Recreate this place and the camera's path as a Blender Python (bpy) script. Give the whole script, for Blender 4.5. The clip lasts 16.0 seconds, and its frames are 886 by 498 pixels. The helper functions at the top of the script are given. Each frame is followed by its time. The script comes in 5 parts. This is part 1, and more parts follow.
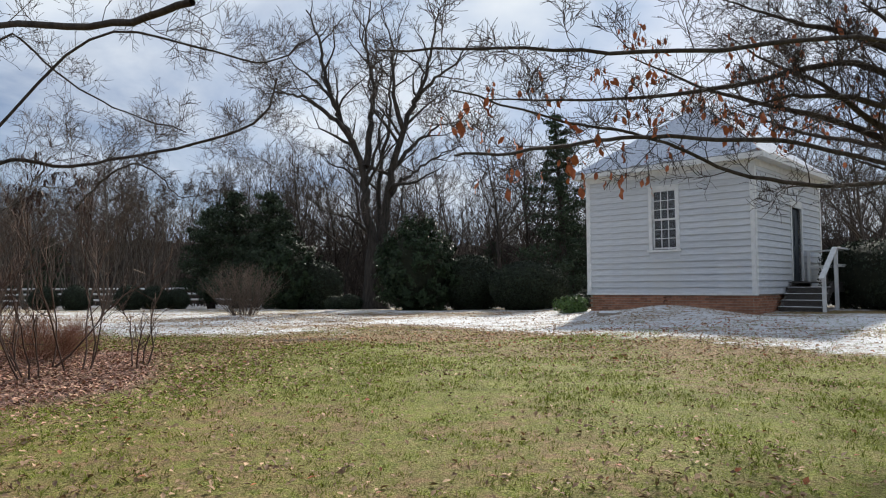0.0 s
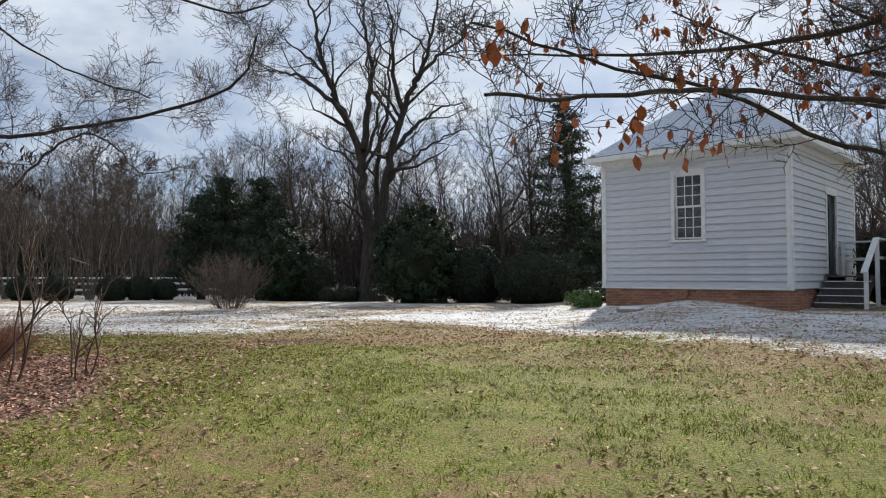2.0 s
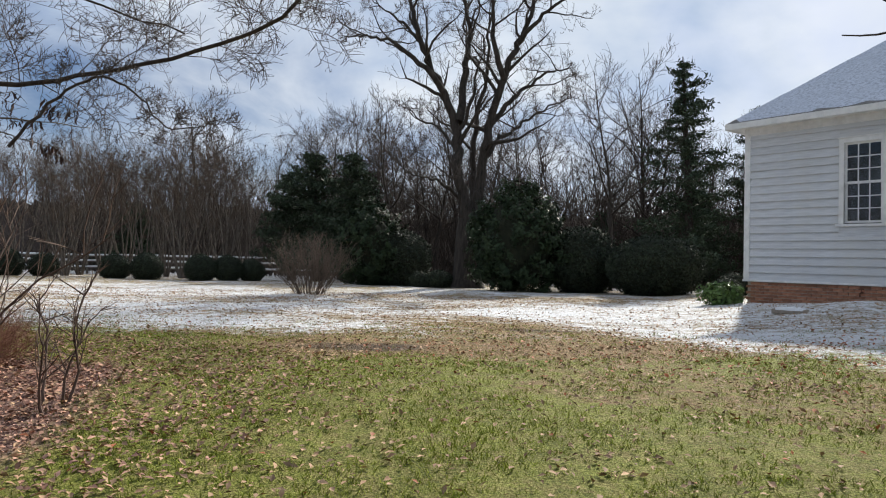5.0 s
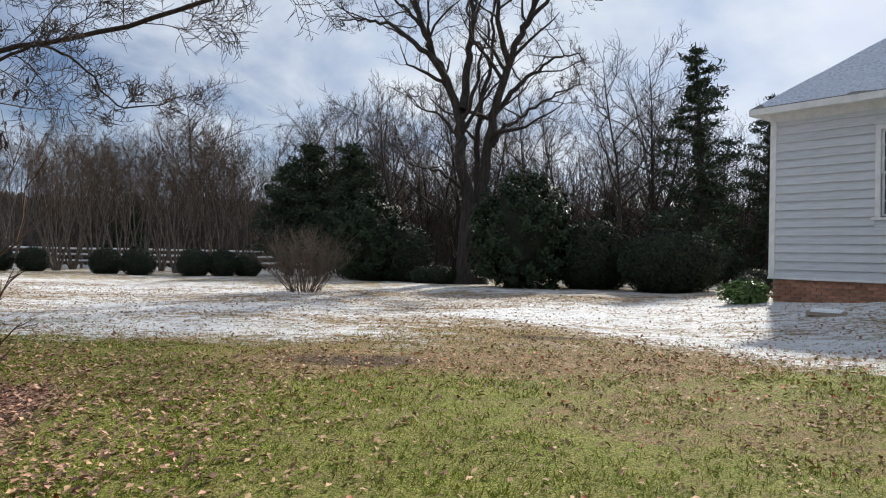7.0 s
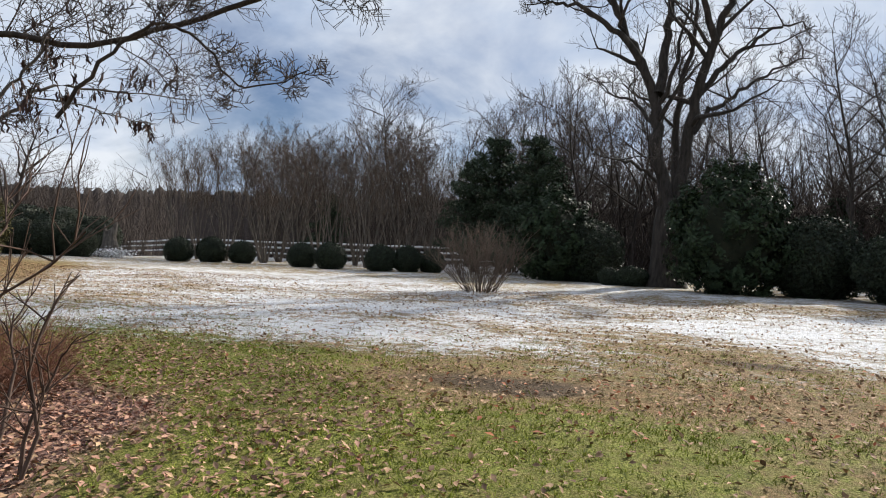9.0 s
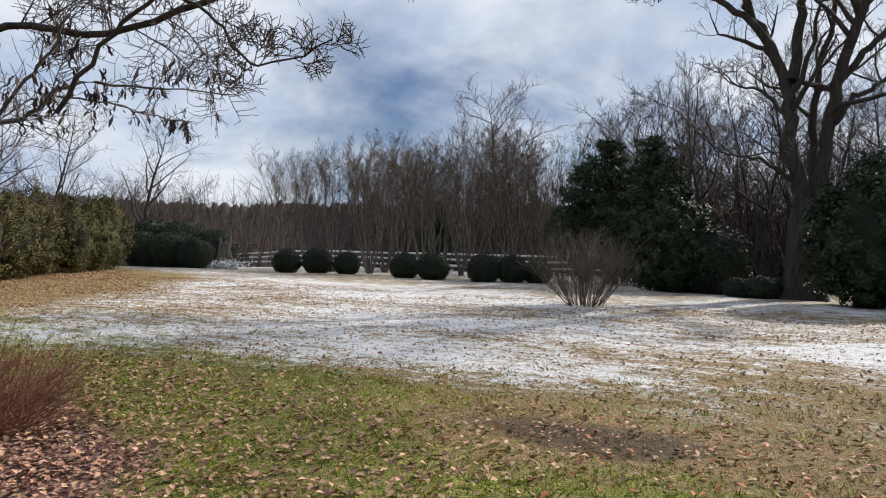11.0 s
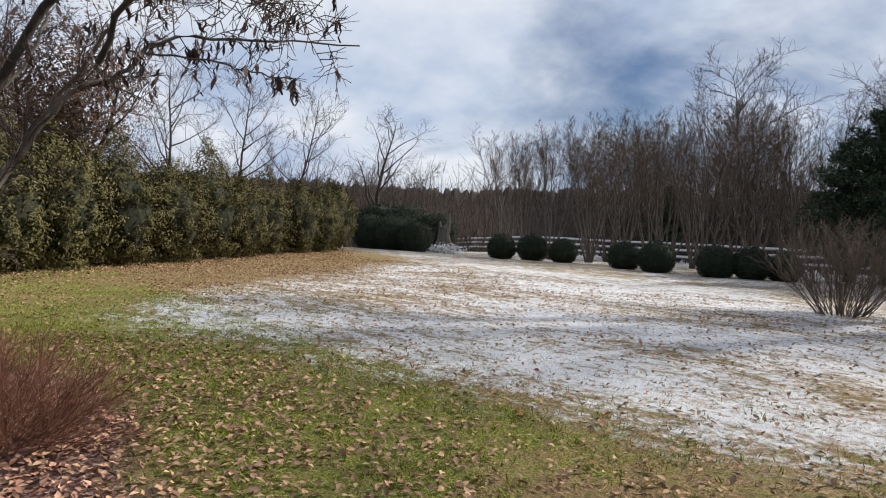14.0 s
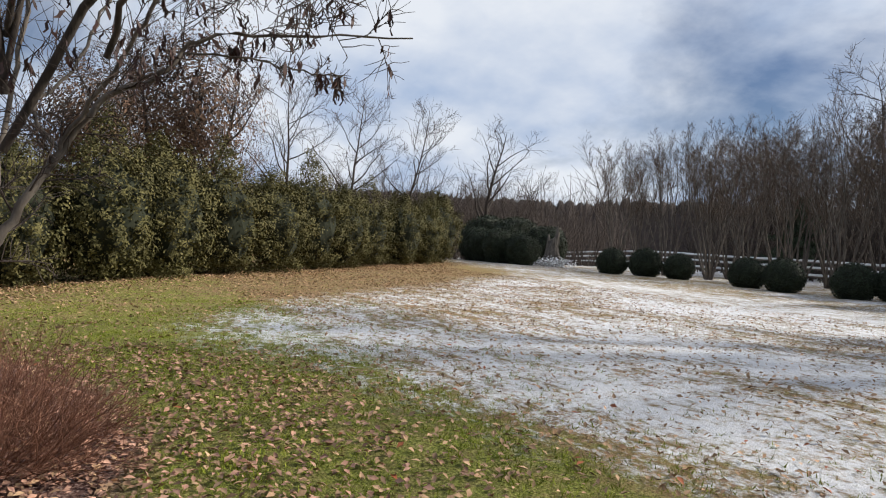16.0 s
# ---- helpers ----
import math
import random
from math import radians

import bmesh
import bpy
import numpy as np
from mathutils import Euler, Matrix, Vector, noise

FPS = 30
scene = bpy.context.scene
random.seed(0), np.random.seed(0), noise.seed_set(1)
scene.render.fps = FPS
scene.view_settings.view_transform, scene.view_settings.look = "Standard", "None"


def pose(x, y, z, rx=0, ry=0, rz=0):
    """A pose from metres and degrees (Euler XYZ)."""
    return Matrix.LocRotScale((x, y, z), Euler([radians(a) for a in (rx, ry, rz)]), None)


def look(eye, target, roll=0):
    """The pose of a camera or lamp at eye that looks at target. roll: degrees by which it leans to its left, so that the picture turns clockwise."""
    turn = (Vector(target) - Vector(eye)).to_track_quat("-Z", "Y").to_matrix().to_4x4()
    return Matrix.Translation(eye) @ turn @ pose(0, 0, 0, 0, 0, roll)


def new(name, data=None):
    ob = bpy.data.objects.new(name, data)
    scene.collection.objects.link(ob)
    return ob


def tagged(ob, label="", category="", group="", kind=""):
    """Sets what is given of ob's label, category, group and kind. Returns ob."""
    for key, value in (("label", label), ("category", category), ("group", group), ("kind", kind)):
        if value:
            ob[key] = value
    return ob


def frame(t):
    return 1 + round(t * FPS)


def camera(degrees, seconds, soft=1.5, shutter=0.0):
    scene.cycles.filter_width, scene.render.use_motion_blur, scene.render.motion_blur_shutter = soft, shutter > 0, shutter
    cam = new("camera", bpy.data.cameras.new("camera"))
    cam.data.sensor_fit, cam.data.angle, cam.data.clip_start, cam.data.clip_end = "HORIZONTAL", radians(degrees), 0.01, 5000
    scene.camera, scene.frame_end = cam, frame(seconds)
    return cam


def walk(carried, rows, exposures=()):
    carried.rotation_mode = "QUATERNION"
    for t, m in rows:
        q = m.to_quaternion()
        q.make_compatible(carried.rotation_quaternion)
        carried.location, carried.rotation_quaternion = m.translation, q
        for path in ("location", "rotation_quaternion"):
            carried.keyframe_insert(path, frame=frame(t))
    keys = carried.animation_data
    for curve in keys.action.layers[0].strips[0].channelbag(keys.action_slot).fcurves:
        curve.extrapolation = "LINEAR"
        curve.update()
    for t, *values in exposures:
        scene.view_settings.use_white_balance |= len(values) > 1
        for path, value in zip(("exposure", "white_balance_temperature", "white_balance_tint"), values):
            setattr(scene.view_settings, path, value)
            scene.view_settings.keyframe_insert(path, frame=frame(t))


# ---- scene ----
cam = camera(65.2, 16.0, soft=1.1)
METRES, EYE, TILT, LEAN, TURN = 11.0, 1.4, 0.0, 0.0, 0.0
ROWS = [
    (0.0, 0.0, 0.0, 0.0, 0.02, 3.12, 0.28),
    (0.5, -0.0005, 0.0389, 0.0023, 1.27, 3.34, -0.32),
    (1.0, -0.0053, 0.0772, 0.0019, 0.29, 2.81, 0.5),
    (1.5, -0.0091, 0.1165, 0.0016, -0.51, 2.23, 0.29),
    (2.0, -0.0123, 0.1565, 0.005, -0.14, 2.3, -0.02),
    (2.5, -0.0178, 0.1977, 0.0065, -0.61, 1.31, 0.74),
    (3.0, -0.0186, 0.2385, 0.0091, 1.72, 0.71, 0.06),
    (3.5, -0.0204, 0.2794, 0.0099, 3.92, 1.52, -0.49),
    (4.0, -0.0228, 0.322, 0.012, 5.03, 2.31, -0.93),
    (4.5, -0.028, 0.3643, 0.0131, 7.51, 1.33, -1.1),
    (7.0, -0.0457, 0.5015, 0.0218, 8.01, 0.09, -0.99),
    (7.5, -0.044, 0.533, 0.0224, 8.05, 0.21, -1.27),
    (8.0, -0.0444, 0.5656, 0.0232, 11.02, 0.26, -0.82),
    (8.5, -0.0452, 0.598, 0.0249, 18.17, -0.22, -1.39),
    (11.0, -0.0668, 0.7509, 0.0278, 33.36, -0.04, -1.11),
    (11.5, -0.0741, 0.7806, 0.0273, 35.93, -0.33, -1.58),
    (12.0, -0.0836, 0.8089, 0.0285, 38.54, -0.46, -1.33),
    (12.5, -0.0915, 0.8393, 0.0293, 43.35, -1.16, -2.24),
    (13.0, -0.0998, 0.8625, 0.0289, 45.7, -1.64, -2.39),
    (13.5, -0.1106, 0.8885, 0.0297, 47.59, -1.65, -1.78),
    (14.0, -0.1194, 0.9112, 0.0309, 52.43, -1.74, -2.3),
    (14.5, -0.1295, 0.9299, 0.0306, 56.8, -1.29, -2.33),
    (15.0, -0.141, 0.9454, 0.0319, 63.26, -0.98, -1.33),
    (15.5, -0.1452, 0.9627, 0.032, 65.64, -0.74, -2.01),
    (16.0, -0.1462, 0.9787, 0.0324, 61.95, -1.13, -2.85),
]
walk(cam, [(t, pose(0, 0, EYE, TILT, LEAN, TURN) @ pose(METRES * x, METRES * y, METRES * z, 90 + pitch, roll, yaw)) for t, x, y, z, yaw, pitch, roll in ROWS],
     exposures=[(0.0, 0.48, 6350, 9), (8.5, 0.50, 6400, 10), (11.0, 0.45, 6400, 11), (16.0, 0.42, 6400, 11)])

# ---- world, sun ----
SUN_AZ, SUN_EL = radians(17.0), radians(31.0)
world = bpy.data.worlds.new("world")
scene.world = world
world.use_nodes = True
wn, wl = world.node_tree.nodes, world.node_tree.links
wn.clear()


def wnode(kind, **kw):
    n = wn.new(kind)
    for k, v in kw.items():
        n.inputs[k].default_value = v
    return n


w_out = wnode("ShaderNodeOutputWorld")
w_sky = wn.new("ShaderNodeTexSky")
w_sky.sky_type, w_sky.sun_disc = "NISHITA", False
w_sky.sun_elevation, w_sky.sun_rotation = SUN_EL, SUN_AZ
w_co = wn.new("ShaderNodeTexCoord")
w_sep = wn.new("ShaderNodeSeparateXYZ")
wl.new(w_co.outputs["Generated"], w_sep.inputs[0])
w_add = wn.new("ShaderNodeMath")
w_add.operation, w_add.inputs[1].default_value = "ADD", 0.34
w_max = wn.new("ShaderNodeMath")
w_max.operation, w_max.inputs[1].default_value = "MAXIMUM", 0.2
wl.new(w_sep.outputs["Z"], w_add.inputs[0])
wl.new(w_add.outputs[0], w_max.inputs[0])
w_px, w_py = wn.new("ShaderNodeMath"), wn.new("ShaderNodeMath")
w_px.operation = w_py.operation = "DIVIDE"
wl.new(w_sep.outputs["X"], w_px.inputs[0]), wl.new(w_sep.outputs["Y"], w_py.inputs[0])
wl.new(w_max.outputs[0], w_px.inputs[1]), wl.new(w_max.outputs[0], w_py.inputs[1])
w_xy = wn.new("ShaderNodeCombineXYZ")
wl.new(w_px.outputs[0], w_xy.inputs[0]), wl.new(w_py.outputs[0], w_xy.inputs[1])
w_noise = wnode("ShaderNodeTexNoise", Scale=1.0, Detail=8.0, Roughness=0.55, Distortion=0.5)
wl.new(w_xy.outputs[0], w_noise.inputs["Vector"])
w_ramp = wn.new("ShaderNodeValToRGB")
w_ramp.color_ramp.elements[0].position, w_ramp.color_ramp.elements[1].position = 0.35, 0.53
wl.new(w_noise.outputs["Fac"], w_ramp.inputs[0])
w_tone = wnode("ShaderNodeTexNoise", Scale=2.3, Detail=6.0, Roughness=0.5)
wl.new(w_xy.outputs[0], w_tone.inputs["Vector"])
w_tr = wn.new("ShaderNodeValToRGB")
w_tr.color_ramp.elements[0].position, w_tr.color_ramp.elements[0].color = 0.36, (0.47, 0.585, 0.78, 1)
w_tr.color_ramp.elements[1].position, w_tr.color_ramp.elements[1].color = 0.62, (0.89, 0.935, 0.99, 1)
wl.new(w_tone.outputs["Fac"], w_tr.inputs[0])
w_b1, w_b2 = wnode("ShaderNodeBackground", Strength=0.040), wnode("ShaderNodeBackground", Strength=0.67)
w_tint = wn.new("ShaderNodeMix")
w_tint.data_type, w_tint.blend_type = "RGBA", "MULTIPLY"
w_tint.inputs[0].default_value, w_tint.inputs[7].default_value = 1.0, (0.85, 0.97, 1.22, 1)
wl.new(w_sky.outputs[0], w_tint.inputs[6])
wl.new(w_tint.outputs[2], w_b1.inputs[0]), wl.new(w_tr.outputs[0], w_b2.inputs[0])
w_mix = wn.new("ShaderNodeMixShader")
wl.new(w_ramp.outputs[0], w_mix.inputs[0])
wl.new(w_b1.outputs[0], w_mix.inputs[1]), wl.new(w_b2.outputs[0], w_mix.inputs[2])
wl.new(w_mix.outputs[0], w_out.inputs[0])

sun = new("sun", bpy.data.lights.new("sun", "SUN"))
sun.data.energy, sun.data.angle, sun.data.color = 5.0, radians(2.2), (1.0, 0.94, 0.83)
to_sun = Vector((math.sin(SUN_AZ) * math.cos(SUN_EL), math.cos(SUN_AZ) * math.cos(SUN_EL), math.sin(SUN_EL)))
sun.matrix_world = look(to_sun * 60, (0, 0, 0))


# ---- materials ----
def material(name, ramp, scale=8.0, detail=6.0, rough=0.8, bump=0.0, bump_scale=None, metal=0.0, stretch=(1, 1, 1),
             per_piece=0.0, spec=0.3, space="Object", island=False, stain=None):
    """Noise-ramped surface: ramp is [(position, colour)], with a second, larger scale of stains and a bump."""
    m = bpy.data.materials.new(name)
    m.use_nodes = True
    n, l = m.node_tree.nodes, m.node_tree.links
    b = n["Principled BSDF"]
    b.inputs["Roughness"].default_value, b.inputs["Metallic"].default_value = rough, metal
    b.inputs["Specular IOR Level"].default_value = spec
    co, mp = n.new("ShaderNodeTexCoord"), n.new("ShaderNodeMapping")
    mp.inputs["Scale"].default_value = stretch
    l.new(co.outputs[space], mp.inputs[0])
    tex = n.new("ShaderNodeTexNoise")
    tex.inputs["Scale"].default_value, tex.inputs["Detail"].default_value, tex.inputs["Roughness"].default_value = scale, detail, 0.62
    l.new(mp.outputs[0], tex.inputs["Vector"])
    r = n.new("ShaderNodeValToRGB")
    while len(r.color_ramp.elements) < len(ramp):
        r.color_ramp.elements.new(0.5)
    for e, (p, c) in zip(r.color_ramp.elements, ramp):
        e.position, e.color = p, (*c, 1)
    l.new(tex.outputs["Fac"], r.inputs[0])
    colour = r.outputs[0]
    if stain:
        big = n.new("ShaderNodeTexNoise")
        big.inputs["Scale"].default_value, big.inputs["Detail"].default_value = scale * 0.13, 5
        l.new(co.outputs[space], big.inputs["Vector"])
        sr = n.new("ShaderNodeValToRGB")
        sr.color_ramp.elements[0].position, sr.color_ramp.elements[1].position = 0.45, 0.72
        sr.color_ramp.elements[1].color = (0.75, 0.75, 0.75, 1)
        l.new(big.outputs["Fac"], sr.inputs[0])
        mx = n.new("ShaderNodeMix")
        mx.data_type = "RGBA"
        mx.inputs[7].default_value = (*stain, 1)
        l.new(sr.outputs[0], mx.inputs[0]), l.new(colour, mx.inputs[6])
        colour = mx.outputs[2]
    if per_piece:
        if island:
            src = n.new("ShaderNodeNewGeometry").outputs["Random Per Island"]
        else:
            src = n.new("ShaderNodeObjectInfo").outputs["Random"]
        mr = n.new("ShaderNodeMapRange")
        mr.inputs[3].default_value, mr.inputs[4].default_value = 1 - per_piece, 1 + per_piece
        l.new(src, mr.inputs[0])
        hv = n.new("ShaderNodeHueSaturation")
        l.new(mr.outputs[0], hv.inputs["Value"]), l.new(colour, hv.inputs["Color"])
        colour = hv.outputs[0]
    l.new(colour, b.inputs["Base Color"])
    if bump:
        bt = n.new("ShaderNodeTexNoise")
        bt.inputs["Scale"].default_value, bt.inputs["Detail"].default_value = bump_scale or scale * 2, 6
        l.new(mp.outputs[0], bt.inputs["Vector"])
        bp = n.new("ShaderNodeBump")
        bp.inputs["Strength"].default_value, bp.inputs["Distance"].default_value = bump, 0.02
        l.new(bt.outputs["Fac"], bp.inputs["Height"]), l.new(bp.outputs[0], b.inputs["Normal"])
    return m


BARK = material("bark_dark", [(0.3, (0.022, 0.018, 0.015)), (0.7, (0.075, 0.06, 0.05))], 14, bump=0.6, stretch=(1, 1, 0.25), rough=0.95)
BARK_BIG = material("bark_big", [(0.3, (0.015, 0.013, 0.011)), (0.7, (0.06, 0.05, 0.042))], 9, bump=0.8, stretch=(1, 1, 0.2), rough=0.95)
SAPLING = material("sapling_bark", [(0.3, (0.045, 0.028, 0.022)), (0.7, (0.13, 0.085, 0.065))], 9, rough=0.9, stretch=(1, 1, 0.4), bump=0.4)
TWIG = material("twig_dark", [(0.3, (0.030, 0.023, 0.019)), (0.7, (0.085, 0.065, 0.055))], 6, rough=0.9)
TWIG_BROWN = material("twig_brown", [(0.3, (0.05, 0.034, 0.025)), (0.7, (0.115, 0.08, 0.058))], 4, rough=0.9)
TWIG_GREY = material("twig_grey", [(0.3, (0.07, 0.05, 0.038)), (0.7, (0.16, 0.12, 0.09))], 7, rough=0.85, stretch=(1, 1, 0.3), bump=0.3)
LIMB = material("limb_bark", [(0.3, (0.055, 0.045, 0.038)), (0.7, (0.17, 0.145, 0.12))], 9, rough=0.9, stretch=(1, 1, 0.4), bump=0.5)
TWIG_RED = material("twig_red", [(0.3, (0.10, 0.045, 0.028)), (0.7, (0.25, 0.118, 0.072))], 6, rough=0.85)
POD = material("seed_pod", [(0.3, (0.025, 0.013, 0.012)), (0.7, (0.08, 0.038, 0.028))], 9, rough=0.6)
LEAF_DARK = material("leaf_dark", [(0.3, (0.012, 0.024, 0.012)), (0.7, (0.042, 0.062, 0.028))], 3, rough=0.55, per_piece=0.3, island=True, spec=0.15)
LEAF_HEDGE = material("leaf_hedge", [(0.3, (0.05, 0.049, 0.019)), (0.7, (0.14, 0.123, 0.046))], 2.2, rough=0.75, per_piece=0.28, island=True, spec=0.15)
LEAF_FRESH = material("leaf_fresh", [(0.3, (0.04, 0.085, 0.02)), (0.7, (0.13, 0.20, 0.05))], 4, rough=0.45, per_piece=0.3, island=True)
LEAF_BOX = material("leaf_box", [(0.3, (0.010, 0.017, 0.009)), (0.7, (0.034, 0.046, 0.023))], 3, rough=0.65, per_piece=0.35, island=True)
NEEDLE = material("needle", [(0.3, (0.022, 0.036, 0.02)), (0.7, (0.055, 0.078, 0.042))], 2, rough=0.7, per_piece=0.35, island=True)
# near-black colour of the added bush cores: painted shade behind the leaves
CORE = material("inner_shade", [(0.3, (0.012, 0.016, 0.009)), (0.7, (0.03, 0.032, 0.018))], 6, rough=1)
OAK_LEAF = material("oak_leaf", [(0.3, (0.24, 0.065, 0.028)), (0.7, (0.50, 0.17, 0.07))], 12, rough=0.7, per_piece=0.3, island=True)
DEAD_LEAF = material("dead_leaf", [(0.3, (0.17, 0.09, 0.048)), (0.7, (0.52, 0.34, 0.20))], 9, rough=0.8, per_piece=0.5, island=True)
RED_LEAF = material("red_leaf", [(0.3, (0.21, 0.095, 0.058)), (0.7, (0.56, 0.33, 0.235))], 9, rough=0.8, per_piece=0.5, island=True)
GRASS = material("grass_blade", [(0.3, (0.135, 0.17, 0.018)), (0.7, (0.30, 0.33, 0.045))], 1.2, spec=0.08, rough=0.85, per_piece=0.4, island=True)
STRAW = material("straw_blade", [(0.3, (0.23, 0.155, 0.075)), (0.7, (0.47, 0.35, 0.195))], 1.2, spec=0.08, rough=0.85, per_piece=0.35, island=True)
PAINT = material("white_paint", [(0.25, (0.39, 0.405, 0.43)), (0.6, (0.56, 0.578, 0.605))], 5, rough=0.6, bump=0.25, bump_scale=30, stretch=(0.4, 0.4, 5), per_piece=0.05, stain=(0.52, 0.52, 0.505))
TRIM = material("trim_paint", [(0.25, (0.55, 0.55, 0.54)), (0.6, (0.70, 0.70, 0.69))], 6, rough=0.55, bump=0.15, bump_scale=40)
BRICK = material("brick_clay", [(0.3, (0.24, 0.105, 0.065)), (0.7, (0.42, 0.22, 0.14))], 14, rough=0.9, bump=0.5, bump_scale=60, per_piece=0.3)
MORTAR = material("mortar", [(0.3, (0.28, 0.24, 0.20)), (0.7, (0.42, 0.37, 0.31))], 20, rough=0.95, bump=0.4)
STEP_WOOD = material("grey_wood", [(0.3, (0.05, 0.046, 0.042)), (0.7, (0.12, 0.11, 0.10))], 12, rough=0.85, bump=0.4, stretch=(1, 8, 8))
DOOR_PAINT = material("door_paint", [(0.3, (0.02, 0.026, 0.03)), (0.7, (0.04, 0.05, 0.056))], 9, rough=0.45, bump=0.1)
SNOW = material("snow_cover", [(0.3, (0.74, 0.76, 0.79)), (0.7, (0.86, 0.87, 0.88))], 9, rough=0.7, bump=0.7, bump_scale=22, spec=0.4)
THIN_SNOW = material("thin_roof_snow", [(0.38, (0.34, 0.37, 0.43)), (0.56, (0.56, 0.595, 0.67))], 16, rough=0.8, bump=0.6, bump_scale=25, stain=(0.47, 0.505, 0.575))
ROOF = material("roof_shingle", [(0.3, (0.12, 0.115, 0.11)), (0.7, (0.24, 0.23, 0.22))], 12, rough=0.9, bump=0.5)
FENCE_WOOD = material("fence_wood", [(0.3, (0.10, 0.085, 0.07)), (0.7, (0.22, 0.19, 0.16))], 14, rough=0.9, bump=0.4, stretch=(6, 1, 1))
STUMP_BARK = material("stump_bark", [(0.3, (0.06, 0.05, 0.042)), (0.7, (0.20, 0.175, 0.15))], 7, rough=0.95, bump=0.9, stretch=(1, 1, 0.3))
IRON = material("rusty_iron", [(0.3, (0.07, 0.035, 0.025)), (0.7, (0.17, 0.08, 0.05))], 20, rough=0.7, metal=0.4, bump=0.3)
INSIDE = material("dim_plaster", [(0.3, (0.05, 0.05, 0.05)), (0.7, (0.09, 0.09, 0.088))], 4, rough=0.9)
FAR_WOOD = material("far_wood", [(0.3, (0.026, 0.020, 0.018)), (0.7, (0.064, 0.05, 0.043))], 1.6, rough=1.0, bump=0.5)
GLASS = bpy.data.materials.new("pane_glass")
GLASS.use_nodes = True
_g = GLASS.node_tree.nodes["Principled BSDF"]
_g.inputs["Base Color"].default_value, _g.inputs["Roughness"].default_value = (0.9, 0.93, 0.95, 1), 0.03
_g.inputs["Transmission Weight"].default_value, _g.inputs["IOR"].default_value = 1.0, 1.45


# ---- mesh helpers ----
def mesh_arrays(name, verts, faces, mat, smooth=False):
    """A mesh from an (n, 3) array and an (m, k) array of equal-sided faces."""
    me = bpy.data.meshes.new(name)
    v, f = np.asarray(verts, dtype=np.float32), np.asarray(faces, dtype=np.int32)
    k = f.shape[1]
    me.vertices.add(len(v)), me.loops.add(f.size), me.polygons.add(len(f))
    me.vertices.foreach_set("co", v.ravel())
    me.loops.foreach_set("vertex_index", f.ravel())
    me.polygons.foreach_set("loop_start", np.arange(0, f.size, k, dtype=np.int32))
    if smooth:
        me.polygons.foreach_set("use_smooth", np.ones(len(f), dtype=bool))
    me.materials.append(mat)
    me.update(calc_edges=True)
    me.validate()
    return me


def part_mesh(name, me, parent, label=""):
    ob = new(name, me)
    ob.parent = parent
    if label:
        ob["label"] = label
    return ob


def part(name, bm, mat, parent, label=""):
    me = bpy.data.meshes.new(name)
    bm.to_mesh(me)
    bm.free()
    me.materials.append(mat)
    return part_mesh(name, me, parent, label)


def box(x0, x1, y0, y1, z0, z1, bevel=0.0):
    bm = bmesh.new()
    bmesh.ops.create_cube(bm, size=1, matrix=Matrix.Translation(((x0 + x1) / 2, (y0 + y1) / 2, (z0 + z1) / 2)) @ Matrix.Diagonal((x1 - x0, y1 - y0, z1 - z0, 1)))
    if bevel:
        bmesh.ops.bevel(bm, geom=bm.edges[:], offset=bevel, segments=2, affect="EDGES")
    return bm


def step(a, b, v):
    u = np.clip((v - a) / (b - a), 0, 1)
    return u * u * (3 - 2 * u)


def terrain(x, y):
    x, y = np.asarray(x, float), np.asarray(y, float)
    z = 0.48 * step(-4, 16, y)
    z = z + 0.22 * step(1.5, 7, x) * step(6, 15, y) * (1 - step(24, 36, y))
    z = z - 0.30 * step(26, 44, y) - 0.7 * step(52, 75, y)
    z = z - 0.8 * step(34, 60, -x)
    # the mound in front of the brick footing
    z = z + 0.20 * np.exp(-(((x - 6.0) / 1.5) ** 2 + ((y - 18.6) / 1.5) ** 2))
    z = z - 0.10 * np.exp(-(((x - 8.6) / 1.4) ** 2 + ((y - 17.6) / 1.6) ** 2))
    return z + 0.025 * np.sin(0.9 * x + 0.4 * y) * np.sin(0.7 * y - 0.3 * x) + 0.012 * np.sin(3.1 * x + 1.3) * np.sin(2.7 * y)


def ground_z(x, y):
    return float(terrain(x, y))


# ---- tubes and trees ----
class Tubes:
    def __init__(self):
        self.v, self.f, self.n = [], [], 0

    def add(self, pts, radii, sides):
        p, r = np.asarray(pts, float), np.asarray(radii, float)
        tan = np.gradient(p, axis=0)
        tan /= np.linalg.norm(tan, axis=1, keepdims=True) + 1e-9
        ref = np.array([0.3, 0.9, 0.1]) if abs(tan[0][2]) > 0.8 else np.array([0.0, 0.0, 1.0])
        a = np.cross(tan, ref)
        a /= np.linalg.norm(a, axis=1, keepdims=True) + 1e-9
        b = np.cross(tan, a)
        ang = np.arange(sides) * (2 * math.pi / sides)
        ring = p[:, None] + r[:, None, None] * (a[:, None] * np.cos(ang)[None, :, None] + b[:, None] * np.sin(ang)[None, :, None])
        k = len(p)
        i, j = np.meshgrid(np.arange(k - 1), np.arange(sides), indexing="ij")
        j2 = (j + 1) % sides
        f = np.stack([i * sides + j, i * sides + j2, (i + 1) * sides + j2, (i + 1) * sides + j], -1).reshape(-1, 4)
        self.v.append(ring.reshape(-1, 3)), self.f.append(f + self.n)
        self.n += k * sides

    def mesh(self, name, mat):
        return mesh_arrays(name, np.concatenate(self.v), np.concatenate(self.f), mat, True)


